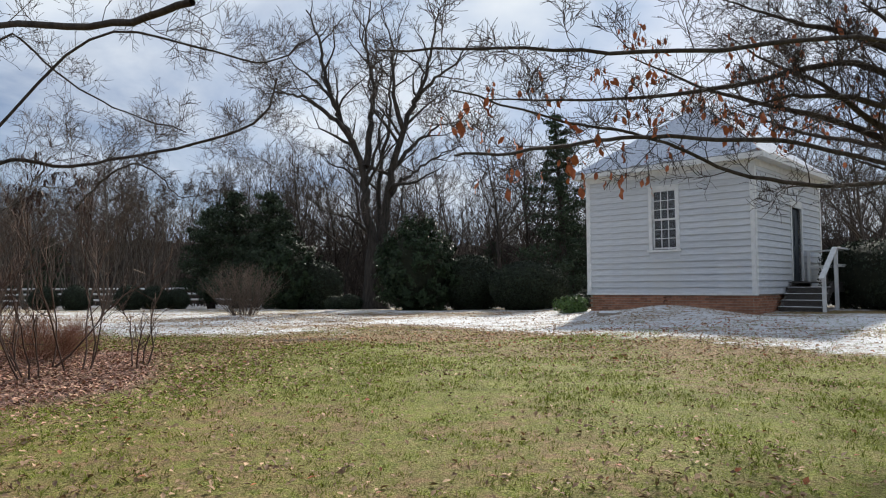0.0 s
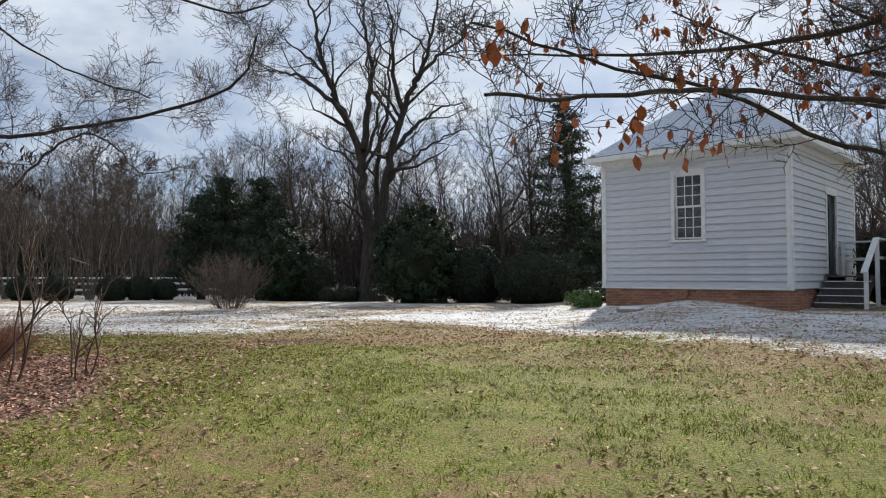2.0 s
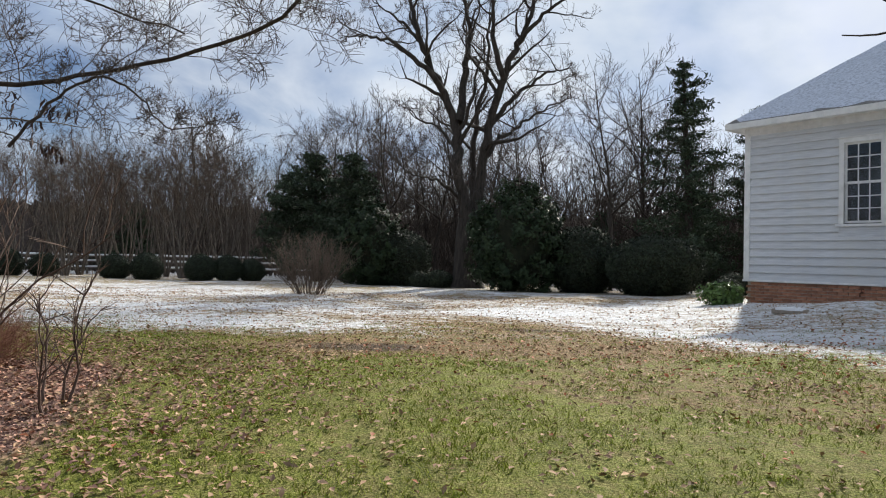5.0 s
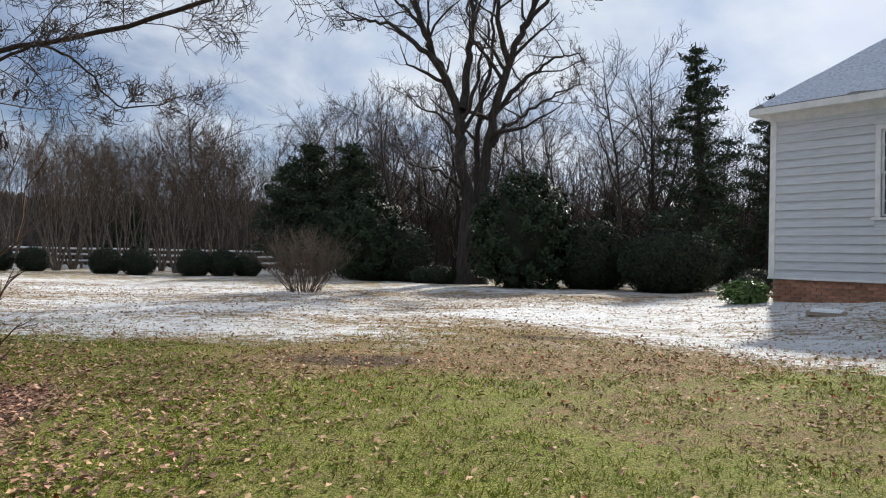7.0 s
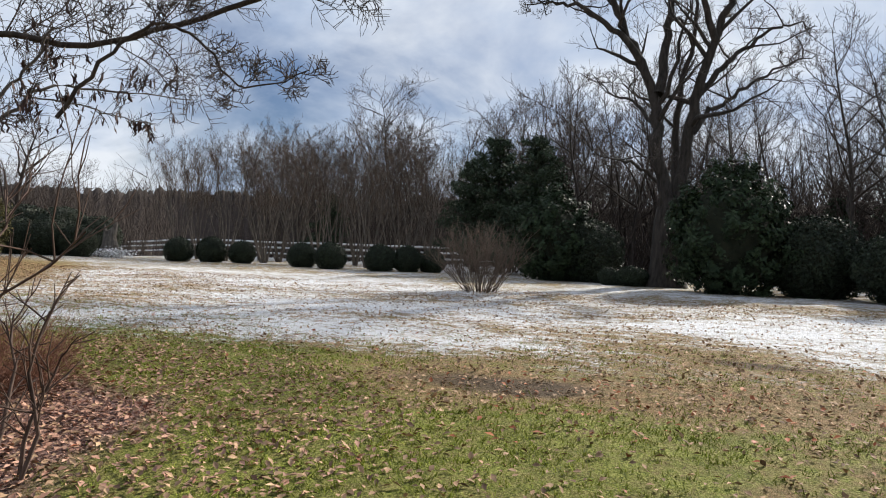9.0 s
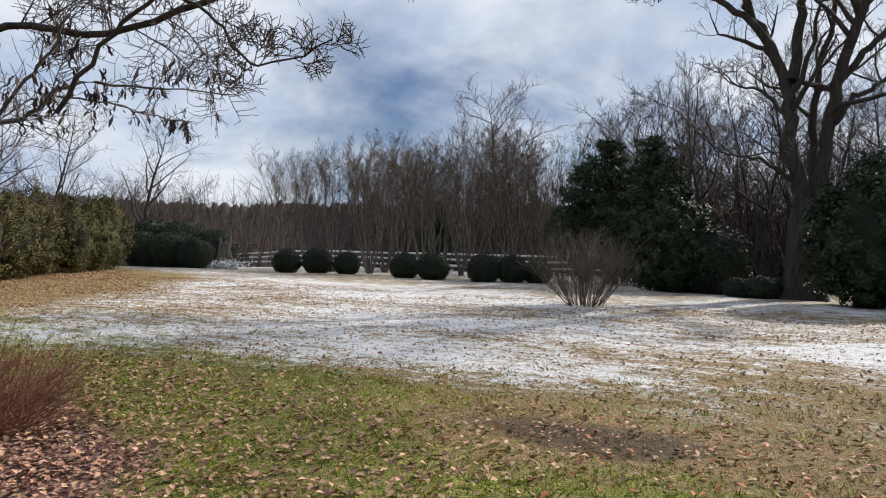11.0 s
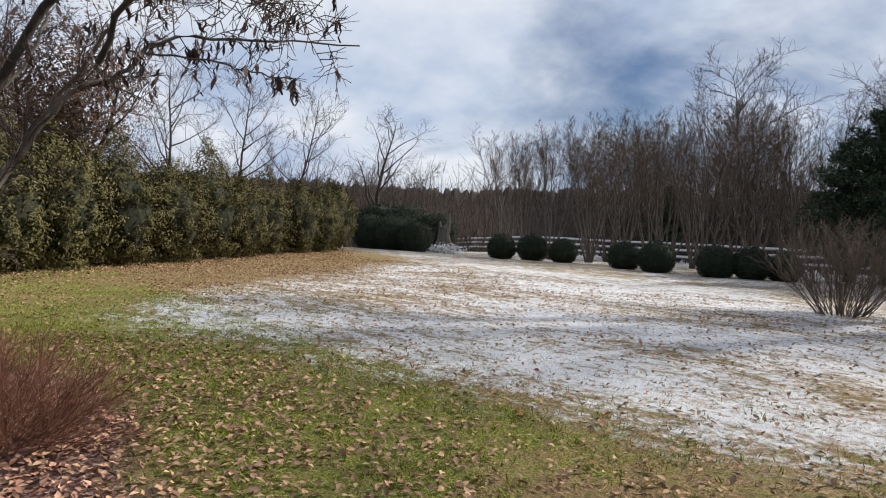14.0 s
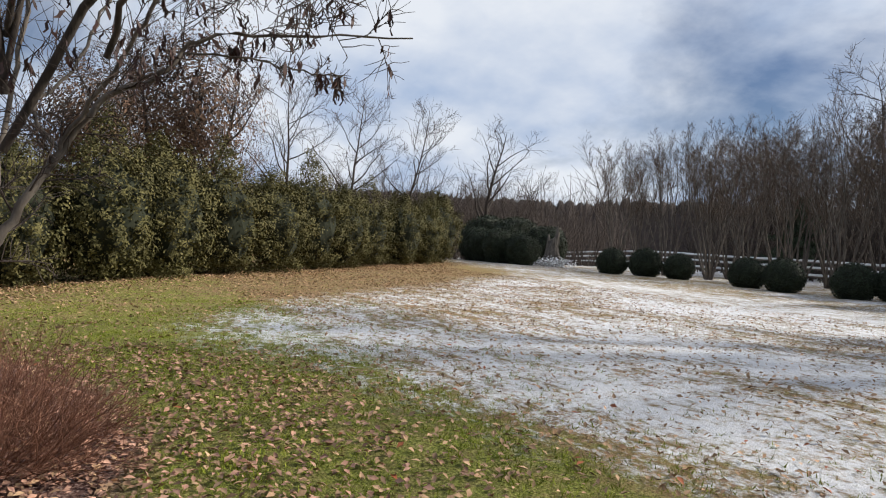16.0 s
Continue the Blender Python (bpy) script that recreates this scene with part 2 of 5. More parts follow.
def unit(v):
    return v / (np.linalg.norm(v) + 1e-9)


def curve(rng, start, heading, length, n, wobble, lift):
    """A wandering line; lift turns it up (or down) on its way."""
    pts, d = [np.asarray(start, float)], unit(np.asarray(heading, float))
    for _ in range(n):
        d = unit(d + rng.normal(0, wobble, 3) + np.array([0, 0, lift]))
        pts.append(pts[-1] + d * length / n)
    return np.array(pts)


def along(pts, u):
    k = u * (len(pts) - 1)
    i = min(int(k), len(pts) - 2)
    return pts[i] + (pts[i + 1] - pts[i]) * (k - i), unit(pts[i + 1] - pts[i])


def branch_out(rng, crown, pts, r0, depth, length, count, spread, lift, wobble, u0=0.25, tips=None, rmin=0.0035):
    """Side shoots along a line, each with shoots of its own."""
    for c in range(count):
        u = u0 + (1 - u0) * (c + rng.random()) / count
        at, tan = along(pts, min(u, 0.999))
        side = unit(np.cross(tan, rng.normal(0, 1, 3)))
        d = unit(tan * (1 - spread) + side * spread + np.array([0, 0, 0.15]))
        ln = length * (1.15 - 0.6 * u) * rng.uniform(0.6, 1.25)
        r = max(r0 * (1 - 0.6 * u) * 0.5, rmin)
        n = 4 if depth > 1 else 3
        q = curve(rng, at, d, ln, n, wobble, lift)
        crown.add(q, np.linspace(r, max(r * 0.3, rmin * 0.6), n + 1), 4 if depth > 1 else 3)
        if tips is not None and depth <= 1:
            tips.append(q)
        if depth > 0:
            branch_out(rng, crown, q, r, depth - 1, length * 0.52, max(3, int(count * 0.62)), spread, lift, wobble, 0.2, tips, rmin)


def tree_meshes(seed, height, radius, trunks=1, lean=0.05, limbs=7, count=7, depth=2, first=0.3, fan=0.5, bark=None, twig=None, limb_len=0.5, wobble=0.13, lift=0.05, tight=0.62, rmin=0.006):
    rng = np.random.default_rng(seed)
    wood, crown = Tubes(), Tubes()
    for k in range(trunks):
        a = 2 * math.pi * (k + rng.random() * 0.6) / trunks
        out = fan * (1 if trunks > 1 else 0)
        d = np.array([math.cos(a) * out + rng.normal(0, lean), math.sin(a) * out + rng.normal(0, lean), 1.0])
        h = height * rng.uniform(0.85, 1.0)
        base = np.array([math.cos(a), math.sin(a), 0]) * radius * (1.2 if trunks > 1 else 0) + np.array([0, 0, -0.15])
        line = curve(rng, base, d, h * 0.92, 9, 0.07, 0.07)
        rr = radius * (1 - np.linspace(0, 1, 10) ** 0.8 * 0.93)
        rr[0] *= 1.45
        wood.add(line, rr, 8)
        for j in range(limbs):
            u = first + (0.95 - first) * (j + rng.random() * 0.7) / limbs
            at, tan = along(line, u)
            az = rng.random() * 6.28
            dd = unit(np.array([math.cos(az), math.sin(az), 0]) * tight + tan * (1 - tight * 0.55))
            ln = h * limb_len * (1.1 - 0.65 * u) * rng.uniform(0.75, 1.2)
            q = curve(rng, at, dd, ln, 6, wobble, lift + 0.03)
            r = radius * (1 - u * 0.85) * 0.55
            wood.add(q, np.linspace(r, r * 0.16, 7), 6)
            branch_out(rng, crown, q, r * 0.7, depth - 1, ln * 0.45, count, 0.55, lift, wobble, rmin=rmin)
        branch_out(rng, crown, line[5:], radius * 0.3, depth - 1, h * 0.16, count, 0.5, lift, wobble, rmin=rmin)
    return wood.mesh("trunk", bark or BARK), crown.mesh("crown", twig or TWIG)


def tree(name, meshes, x, y, label, scale=1.0, turn=0.0, group="", category="tree", wide=1.0):
    ob = tagged(new(name), label, category, group)
    ob.matrix_basis = pose(x, y, ground_z(x, y), 0, 0, turn) @ Matrix.Diagonal((scale * wide, scale * wide, scale, 1))
    part_mesh("trunk", meshes[0], ob), part_mesh("crown", meshes[1], ob)
    return ob


# ---- leaves ----
def leaf_faces(rng, centres, normals, size, aspect=0.5, droop=0.0):
    """A folded four-sided leaf at every centre."""
    n = len(centres)
    s = size * rng.uniform(0.6, 1.3, (n, 1))
    t = rng.normal(0, 1, (n, 3))
    t[:, 2] -= droop
    t -= normals * (t * normals).sum(1, keepdims=True)
    t /= np.linalg.norm(t, axis=1, keepdims=True) + 1e-9
    b = np.cross(normals, t)
    v = np.empty((n, 4, 3))
    v[:, 0], v[:, 2] = centres - t * s, centres + t * s
    v[:, 1] = centres + b * s * aspect + normals * s * 0.25
    v[:, 3] = centres - b * s * aspect + normals * s * 0.25
    i = np.arange(n)[:, None] * 4
    f = np.concatenate([np.hstack([i, i + 1, i + 2]), np.hstack([i, i + 2, i + 3])])
    return v.reshape(-1, 3), f


def lumpy(rng, dirs, amount, lumps=14):
    """A radius for every direction, swollen by random lumps."""
    r = np.ones(len(dirs))
    for _ in range(lumps):
        c = unit(rng.normal(0, 1, 3))
        r += amount * rng.uniform(-0.6, 1.0) * np.exp(-((1 - dirs @ c) / 0.12))
    for _ in range(lumps * 5):
        c = unit(rng.normal(0, 1, 3))
        r += amount * 0.45 * rng.uniform(-0.8, 1.0) * np.exp(-((1 - dirs @ c) / 0.016))
    return r


def shrub_meshes(seed, sx, sy, sz, count, leaf, mat, lump=0.13, boxy=1.0, depth=0.16, flat=0.0):
    """A dense evergreen: leaves in the outer shell of a lumpy, more or less boxy form, over a solid core coloured dark
    for the shade inside.
    """
    rng = np.random.default_rng(seed)

    def shell(d):
        p = np.sign(d) * np.abs(d) ** boxy
        p /= np.maximum(np.linalg.norm(p, axis=1, keepdims=True), 1e-6) if boxy == 1 else (np.abs(p).max(1, keepdims=True) * 0.5 + 0.5 * np.linalg.norm(p, axis=1, keepdims=True))
        return p
    d = rng.normal(0, 1, (count, 3))
    d /= np.linalg.norm(d, axis=1, keepdims=True)
    d[:, 2] = np.maximum(d[:, 2], -0.82)
    state = rng.bit_generator.state
    r = lumpy(rng, d, lump, 26)
    dist = r * (1 - depth * rng.random(count) ** 1.5 + rng.normal(0, 0.018, count))
    p = shell(d) * dist[:, None] * np.array([sx, sy, sz]) + np.array([0, 0, sz * 0.86])
    p[:, 2] = np.maximum(p[:, 2], 0.02)
    nn = d + rng.normal(0, 0.55, (count, 3))
    nn /= np.linalg.norm(nn, axis=1, keepdims=True)
    v, f = leaf_faces(rng, p, nn, leaf)
    leaves = mesh_arrays("foliage", v, f, mat)
    # added core, no real part of the plant: its dark colour stands for shade
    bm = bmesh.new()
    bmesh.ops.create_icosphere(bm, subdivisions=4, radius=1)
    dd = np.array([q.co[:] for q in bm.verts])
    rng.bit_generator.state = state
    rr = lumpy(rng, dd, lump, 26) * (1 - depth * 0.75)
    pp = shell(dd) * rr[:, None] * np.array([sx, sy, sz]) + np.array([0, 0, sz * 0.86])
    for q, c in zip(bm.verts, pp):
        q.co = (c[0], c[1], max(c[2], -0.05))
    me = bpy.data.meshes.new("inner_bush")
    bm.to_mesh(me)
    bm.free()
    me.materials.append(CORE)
    return leaves, me


def clump_meshes(seed, sx, sy, sz, clumps, per, leaf, mat, spread=0.16, point=0.35, tall=1.7):
    """A loose evergreen of upright leaf sprays: each spray a small tapering tuft; a dark core paints the shade in the
    gaps between them.
    """
    rng = np.random.default_rng(seed)
    d = rng.normal(0, 1, (clumps, 3))
    d /= np.linalg.norm(d, axis=1, keepdims=True)
    d[:, 2] = np.maximum(d[:, 2], -0.9)
    r = lumpy(rng, d, 0.16, 18) * rng.uniform(0.74, 1.02, clumps)
    taper = 1 - point * np.clip(d[:, 2], 0, 1) ** 2
    c = d * r[:, None] * np.array([sx, sy, sz]) * np.stack([taper, taper, np.ones(clumps)], 1) + np.array([0, 0, sz * 0.88])
    size = rng.uniform(0.6, 1.3, clumps) * spread
    axis = d * 0.8 + np.array([0, 0, 0.9]) + rng.normal(0, 0.25, (clumps, 3))
    axis /= np.linalg.norm(axis, axis=1, keepdims=True)
    n = clumps * per
    who = np.repeat(np.arange(clumps), per)
    u = rng.random(n)
    off = rng.normal(0, 0.55, (n, 3)) * (1.1 - 0.8 * u)[:, None] + axis[who] * (tall * (u - 0.35) * 1.6)[:, None]
    p = c[who] + off * size[who][:, None]
    p[:, 2] = np.maximum(p[:, 2], 0.02)
    nn = off / (np.linalg.norm(off, axis=1, keepdims=True) + 1e-6) + d[who] * 0.7 + rng.normal(0, 0.4, (n, 3))
    nn /= np.linalg.norm(nn, axis=1, keepdims=True)
    v, f = leaf_faces(rng, p, nn, leaf)
    leaves = mesh_arrays("foliage", v, f, mat)
    # added core whose dark colour gives the shaded gaps between sprays
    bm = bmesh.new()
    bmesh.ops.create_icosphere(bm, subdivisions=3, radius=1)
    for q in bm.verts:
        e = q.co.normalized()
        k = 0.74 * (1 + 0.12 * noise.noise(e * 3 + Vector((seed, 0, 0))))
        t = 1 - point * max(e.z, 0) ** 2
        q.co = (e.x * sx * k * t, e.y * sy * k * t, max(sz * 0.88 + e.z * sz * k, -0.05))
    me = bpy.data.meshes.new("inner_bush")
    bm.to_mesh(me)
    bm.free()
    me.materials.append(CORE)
    return leaves, me


def shrub(name, meshes, x, y, label, turn=0.0, scale=1.0, group="", category="shrub", tall=1.0):
    ob = tagged(new(name), label, category, group)
    ob.matrix_basis = pose(x, y, ground_z(x, y) - 0.02, 0, 0, turn) @ Matrix.Diagonal((scale, scale, scale * tall, 1))
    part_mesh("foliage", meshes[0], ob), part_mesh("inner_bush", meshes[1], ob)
    return ob


def conifer_meshes(seed, height, width, count=60, ragged=0.3, first=0.08):
    rng = np.random.default_rng(seed)
    wood = Tubes()
    line = curve(rng, (0, 0, -0.1), (0, 0, 1), height, 8, 0.02, 0.05)
    wood.add(line, np.linspace(width * 0.055, 0.02, 9), 7)
    cs = []
    for k in range(count):
        u = first + (0.98 - first) * (k / count) ** 0.9
        at, _ = along(line, u)
        az = k * 2.4 + rng.random()
        ln = width * 0.5 * (1.05 - u) ** 0.75 * rng.uniform(1 - ragged, 1 + ragged)
        q = curve(rng, at, (math.cos(az), math.sin(az), 0.25), ln, 5, 0.08, -0.03)
        wood.add(q, np.linspace(0.035, 0.008, 6), 4)
        m = int(170 * (ln / (width * 0.4)) + 40)
        w = rng.random(m) ** 0.7
        idx = np.minimum((w * 5).astype(int), 4)
        base = q[idx] + (q[idx + 1] - q[idx]) * (w * 5 - idx)[:, None]
        cs.append(base + rng.normal(0, 1, (m, 3)) * np.array([0.2, 0.2, 0.11]) * (0.5 + ln * 0.3))
    c = np.concatenate(cs)
    nn = rng.normal(0, 1, c.shape) + np.array([0, 0, 0.8])
    nn /= np.linalg.norm(nn, axis=1, keepdims=True)
    v, f = leaf_faces(rng, c, nn, 0.13, 0.28, 0.3)
    return wood.mesh("trunk", BARK), mesh_arrays("crown", v, f, NEEDLE)


# ---- ground: one sheet to the horizon ----
def ramped(lo, hi, fine, far):
    core = np.arange(lo, hi + fine / 2, fine)
    out, s = [], fine
    d = 0.0
    while d < far:
        s *= 1.22
        d += s
        out.append(d)
    out = np.array(out)
    return np.concatenate([lo - out[::-1], core, hi + out])


def fbm(x, y, seed, size):
    """Smooth value noise on the plan, 0 to 1."""
    rng = np.random.default_rng(seed)
    tot, amp, norm = np.zeros_like(x), 1.0, 0.0
    for _ in range(4):
        g = rng.random((64, 64))
        u, v = x / size, y / size
        i, j = np.floor(u).astype(int), np.floor(v).astype(int)
        fu, fv = u - i, v - j
        fu, fv = fu * fu * (3 - 2 * fu), fv * fv * (3 - 2 * fv)
        w = lambda a, b: g[(i + a) % 64, (j + b) % 64]
        tot += amp * ((w(0, 0) * (1 - fu) + w(1, 0) * fu) * (1 - fv) + (w(0, 1) * (1 - fu) + w(1, 1) * fu) * fv)
        norm += amp
        amp, size = amp * 0.55, size * 0.5
    return tot / norm


HX, HY, HTH = 4.6, 21.84, radians(43.66)
HU, HV = np.array([math.cos(HTH), -math.sin(HTH)]), np.array([math.sin(HTH), math.cos(HTH)])


def house_local(x, y):
    dx, dy = x - HX, y - HY
    return dx * HU[0] + dy * HU[1], dx * HV[0] + dy * HV[1]


def snow_amount(x, y):
    """How much of the thin snow still lies: the open field, and the strip that the house keeps cold."""
    n = fbm(x + 100, y + 100, 5, 3.2) - 0.5
    n2 = fbm(x * 0.45 + 130, y + 70, 6, 1.6) - 0.5
    edge = 13.1 - 0.26 * np.clip(-5.5 - x, 0, 6) + 0.22 * np.maximum(x + 2.5, 0) + 1.6 * n
    field = step(-0.5, 1.9, y - edge) * (0.57 - 0.22 * step(-6.0, -1.0, x) * (1 - 0.4 * step(21, 25, y)) + 1.15 * n2)
    strip = step(0.0, 3.0, -(x + 13.0) - 0.9 * (y - 16.0) + 2.2 * n)
    field = field * (1 - 0.92 * strip * (1 - step(24, 27, y + 0.25 * (x + 22))))
    field = field * (1 - 0.45 * step(25, 29, y) * (fbm(x + 50, y + 50, 9, 4.0) > 0.48))
    field = np.maximum(field, 0.95 * step(42, 46, y))
    a, b = house_local(x, y)
    sh = step(-8.4, -6.6, b + 1.6 * n) * (1 - step(0.2, 1.5, b)) * step(-3.4, -2.2, a + 0.55 * (b + 0.2) * 0 + 0.9 * n - 0.45 * np.minimum(b + 3, 0) * 0) * (1 - step(12, 16, a))
    return np.clip(np.maximum(field, sh * (0.78 + 0.7 * n2)), 0, 1)


def bed_amount(x, y):
    n = fbm(x + 20, y + 60, 11, 1.1) - 0.5
    d = np.hypot((x + 6.6) / 3.3, (y - 8.3) / 3.0)
    return 1 - step(0.85, 1.08, d + 0.3 * n)


def dirt_amount(x, y):
    n = fbm(x + 10, y + 30, 12, 0.7) - 0.5
    out = np.zeros_like(x)
    for cx, cy, a, b in ((-2.35, 12.75, 1.0, 0.4), (-0.25, 14.9, 0.9, 0.28)):
        out = np.maximum(out, 0.72 * (1 - step(0.4, 1.25, np.hypot((x - cx) / a, (y - cy) / b) + 1.6 * n)))
    return out


def dry_amount(x, y):
    n = fbm(x + 40, y + 20, 13, 2.4) - 0.5
    front = 1 - step(2.0, 7.5, y + 3.0 * n + 0.35 * x)
    band = 1 - step(0.2, 1.4, np.abs(y - 12.9 - 0.18 * np.maximum(x + 2.5, 0) + 1.2 * n)) 
    band = band * step(-5.5, -2.5, x)
    right = step(0.5, 3.5, x - 0.35 * (y - 9) + 2.5 * n) * step(8.0, 10.5, y)
    hedge = step(9.5, 12.5, -x + 3 * n) * (0.42 + 0.9 * n)
    spots = 0.5 * step(0.55, 0.68, n + 0.5)
    return np.clip(np.maximum.reduce([0.64 * front, band, 0.8 * right, hedge, spots, 0.8 * step(13, 14, y)]), 0, 1)


gx, gy = ramped(-17.0, 10.0, 0.16, 900.0), ramped(-1.0, 24.0, 0.16, 900.0)
GX, GY = np.meshgrid(gx, gy)
px, py = GX.ravel(), GY.ravel()
nx, ny = len(gx), len(gy)
gi, gj = np.meshgrid(np.arange(ny - 1), np.arange(nx - 1), indexing="ij")
q0 = (gi * nx + gj).ravel()


def ground_material():
    m = bpy.data.materials.new("lawn")
    m.use_nodes = True
    n, l = m.node_tree.nodes, m.node_tree.links
    b = n["Principled BSDF"]
    b.inputs["Roughness"].default_value, b.inputs["Specular IOR Level"].default_value = 0.9, 0.15
    co = n.new("ShaderNodeTexCoord")

    def tex(scale, detail=6, rough=0.6, stretch=(1, 1, 1)):
        mp = n.new("ShaderNodeMapping")
        mp.inputs["Scale"].default_value = stretch
        l.new(co.outputs["Object"], mp.inputs[0])
        t = n.new("ShaderNodeTexNoise")
        t.inputs["Scale"].default_value, t.inputs["Detail"].default_value, t.inputs["Roughness"].default_value = scale, detail, rough
        l.new(mp.outputs[0], t.inputs["Vector"])
        return t.outputs["Fac"]

    def ramp(src, *stops):
        r = n.new("ShaderNodeValToRGB")
        while len(r.color_ramp.elements) < len(stops):
            r.color_ramp.elements.new(0.5)
        for e, (p, c) in zip(r.color_ramp.elements, stops):
            e.position, e.color = p, (*c, 1)
        l.new(src, r.inputs[0])
        return r.outputs[0]

    def amount(name, fine, gain):
        """An attribute broken up by fine noise."""
        a = n.new("ShaderNodeAttribute")
        a.attribute_name = name
        x = n.new("ShaderNodeMath")
        x.operation, x.inputs[1].default_value = "MULTIPLY_ADD", gain
        l.new(fine, x.inputs[0])
        y = n.new("ShaderNodeMath")
        y.operation, y.inputs[1].default_value = "ADD", -0.5 * gain - 0.5
        l.new(a.outputs["Fac"], y.inputs[0]), l.new(y.outputs[0], x.inputs[2])
        z = n.new("ShaderNodeMapRange")
        z.inputs[1].default_value, z.inputs[2].default_value = -0.3, 0.3
        l.new(x.outputs[0], z.inputs[0])
        return z.outputs[0]

    def mix(f, a, c):
        k = n.new("ShaderNodeMix")
        k.data_type = "RGBA"
        l.new(f, k.inputs[0]), l.new(a, k.inputs[6]), l.new(c, k.inputs[7])
        return k.outputs[2]

    grain, mid = tex(55, 8, 0.7), tex(6, 6)
    green = ramp(grain, (0.34, (0.04, 0.052, 0.008)), (0.5, (0.20, 0.225, 0.032)), (0.64, (0.42, 0.42, 0.11)))
    straw = ramp(grain, (0.36, (0.09, 0.052, 0.024)), (0.5, (0.33, 0.205, 0.10)), (0.64, (0.51, 0.36, 0.20)))
    coarse = tex(7, 10, 0.82)
    green = mix(ramp(tex(2.2, 7, 0.7), (0.44, (0, 0, 0)), (0.60, (0.42, 0.42, 0.42))), green, ramp(grain, (0.36, (0.028, 0.032, 0.008)), (0.62, (0.16, 0.15, 0.045))))
    green = mix(ramp(coarse, (0.47, (0, 0, 0)), (0.56, (0.55, 0.55, 0.55))), green, ramp(grain, (0.4, (0.16, 0.12, 0.035)), (0.6, (0.40, 0.33, 0.14))))
    straw = mix(ramp(coarse, (0.45, (0, 0, 0)), (0.55, (0.8, 0.8, 0.8))), straw, ramp(tex(21, 9, 0.8), (0.4, (0.075, 0.06, 0.022)), (0.5, (0.17, 0.15, 0.05)), (0.6, (0.36, 0.22, 0.12))))
    mulch = ramp(tex(38, 7, 0.75), (0.36, (0.04, 0.02, 0.016)), (0.5, (0.20, 0.105, 0.085)), (0.62, (0.46, 0.33, 0.28)))
    soil = ramp(tex(30), (0.3, (0.035, 0.025, 0.018)), (0.7, (0.13, 0.09, 0.06)))
    white = ramp(tex(18), (0.3, (0.70, 0.71, 0.74)), (0.7, (0.86, 0.86, 0.87)))
    c = mix(amount("dry", mid, 2.5), green, straw)
    c = mix(amount("bed", grain, 0.5), c, mulch)
    c = mix(amount("soil", grain, 0.6), c, soil)
    wide, small = tex(2.4, 8, 0.75, (0.7, 1.5, 1)), tex(11, 11, 0.86)
    half = n.new("ShaderNodeMix")
    half.inputs[0].default_value = 0.6
    l.new(wide, half.inputs[2]), l.new(small, half.inputs[3])
    sn = amount("snow", half.outputs[0], 8.0)
    lies = n.new("ShaderNodeAttribute")
    lies.attribute_name = "snow"
    gate = n.new("ShaderNodeMapRange")
    gate.inputs[1].default_value, gate.inputs[2].default_value = 0.04, 0.22
    l.new(lies.outputs["Fac"], gate.inputs[0])
    both = n.new("ShaderNodeMath")
    both.operation = "MULTIPLY"
    l.new(sn, both.inputs[0]), l.new(gate.outputs[0], both.inputs[1])
    sn = both.outputs[0]
    c = mix(sn, c, white)
    l.new(c, b.inputs["Base Color"])
    bp = n.new("ShaderNodeBump")
    bp.inputs["Strength"].default_value, bp.inputs["Distance"].default_value = 0.9, 0.05
    l.new(grain, bp.inputs["Height"]), l.new(bp.outputs[0], b.inputs["Normal"])
    return m


ground_me = mesh_arrays("ground", np.stack([px, py, terrain(px, py)], 1), np.stack([q0, q0 + 1, q0 + nx + 1, q0 + nx], 1), ground_material(), True)
for key, fn in (("snow", snow_amount), ("bed", bed_amount), ("soil", dirt_amount), ("dry", dry_amount)):
    ground_me.attributes.new(key, "FLOAT", "POINT").data.foreach_set("value", fn(px, py).astype(np.float32))
ground = tagged(new("ground", ground_me), "winter lawn with thin patchy snow, straw and fallen leaves", "ground", kind="structure")

# ---- the white house ----
HL, HD = 5.08, 5.8
Z0, Z1 = 1.16, 4.86
house = tagged(new("house"), "small white clapboard outbuilding, brick footing, snowy pyramid roof", "house")
house.matrix_basis = Matrix(((HU[0], HV[0], 0, HX), (HU[1], HV[1], 0, HY), (0, 0, 1, 0), (0, 0, 0, 1)))
BOARD = 0.185
WIN = (2.175, 2.914, 2.46, 4.19)
DOOR = (2.93, 3.83, 1.52, 3.71)
rng_h = random.Random(4)


def clap_board(length, rag):
    """A tapered board: thick at its lower edge; x along, y into the wall, z up."""
    bm = bmesh.new()
    r = random.Random(rag)
    n = 6
    rows = []
    for i in range(n + 1):
        x, dz = length * i / n, r.uniform(-0.005, 0.005)
        rows.append([bm.verts.new(c) for c in ((x, 0.0, dz), (x, -0.044, dz), (x, -0.048, 0.010 + dz), (x, -0.008, BOARD + 0.02), (x, 0.0, BOARD + 0.02))])
    for a, b in zip(rows, rows[1:]):
        for k in range(5):
            bm.faces.new((a[k], b[k], b[(k + 1) % 5], a[(k + 1) % 5]))
    bm.faces.new(rows[0]), bm.faces.new(reversed(rows[-1]))
    bmesh.ops.recalc_face_normals(bm, faces=bm.faces)
    return bm


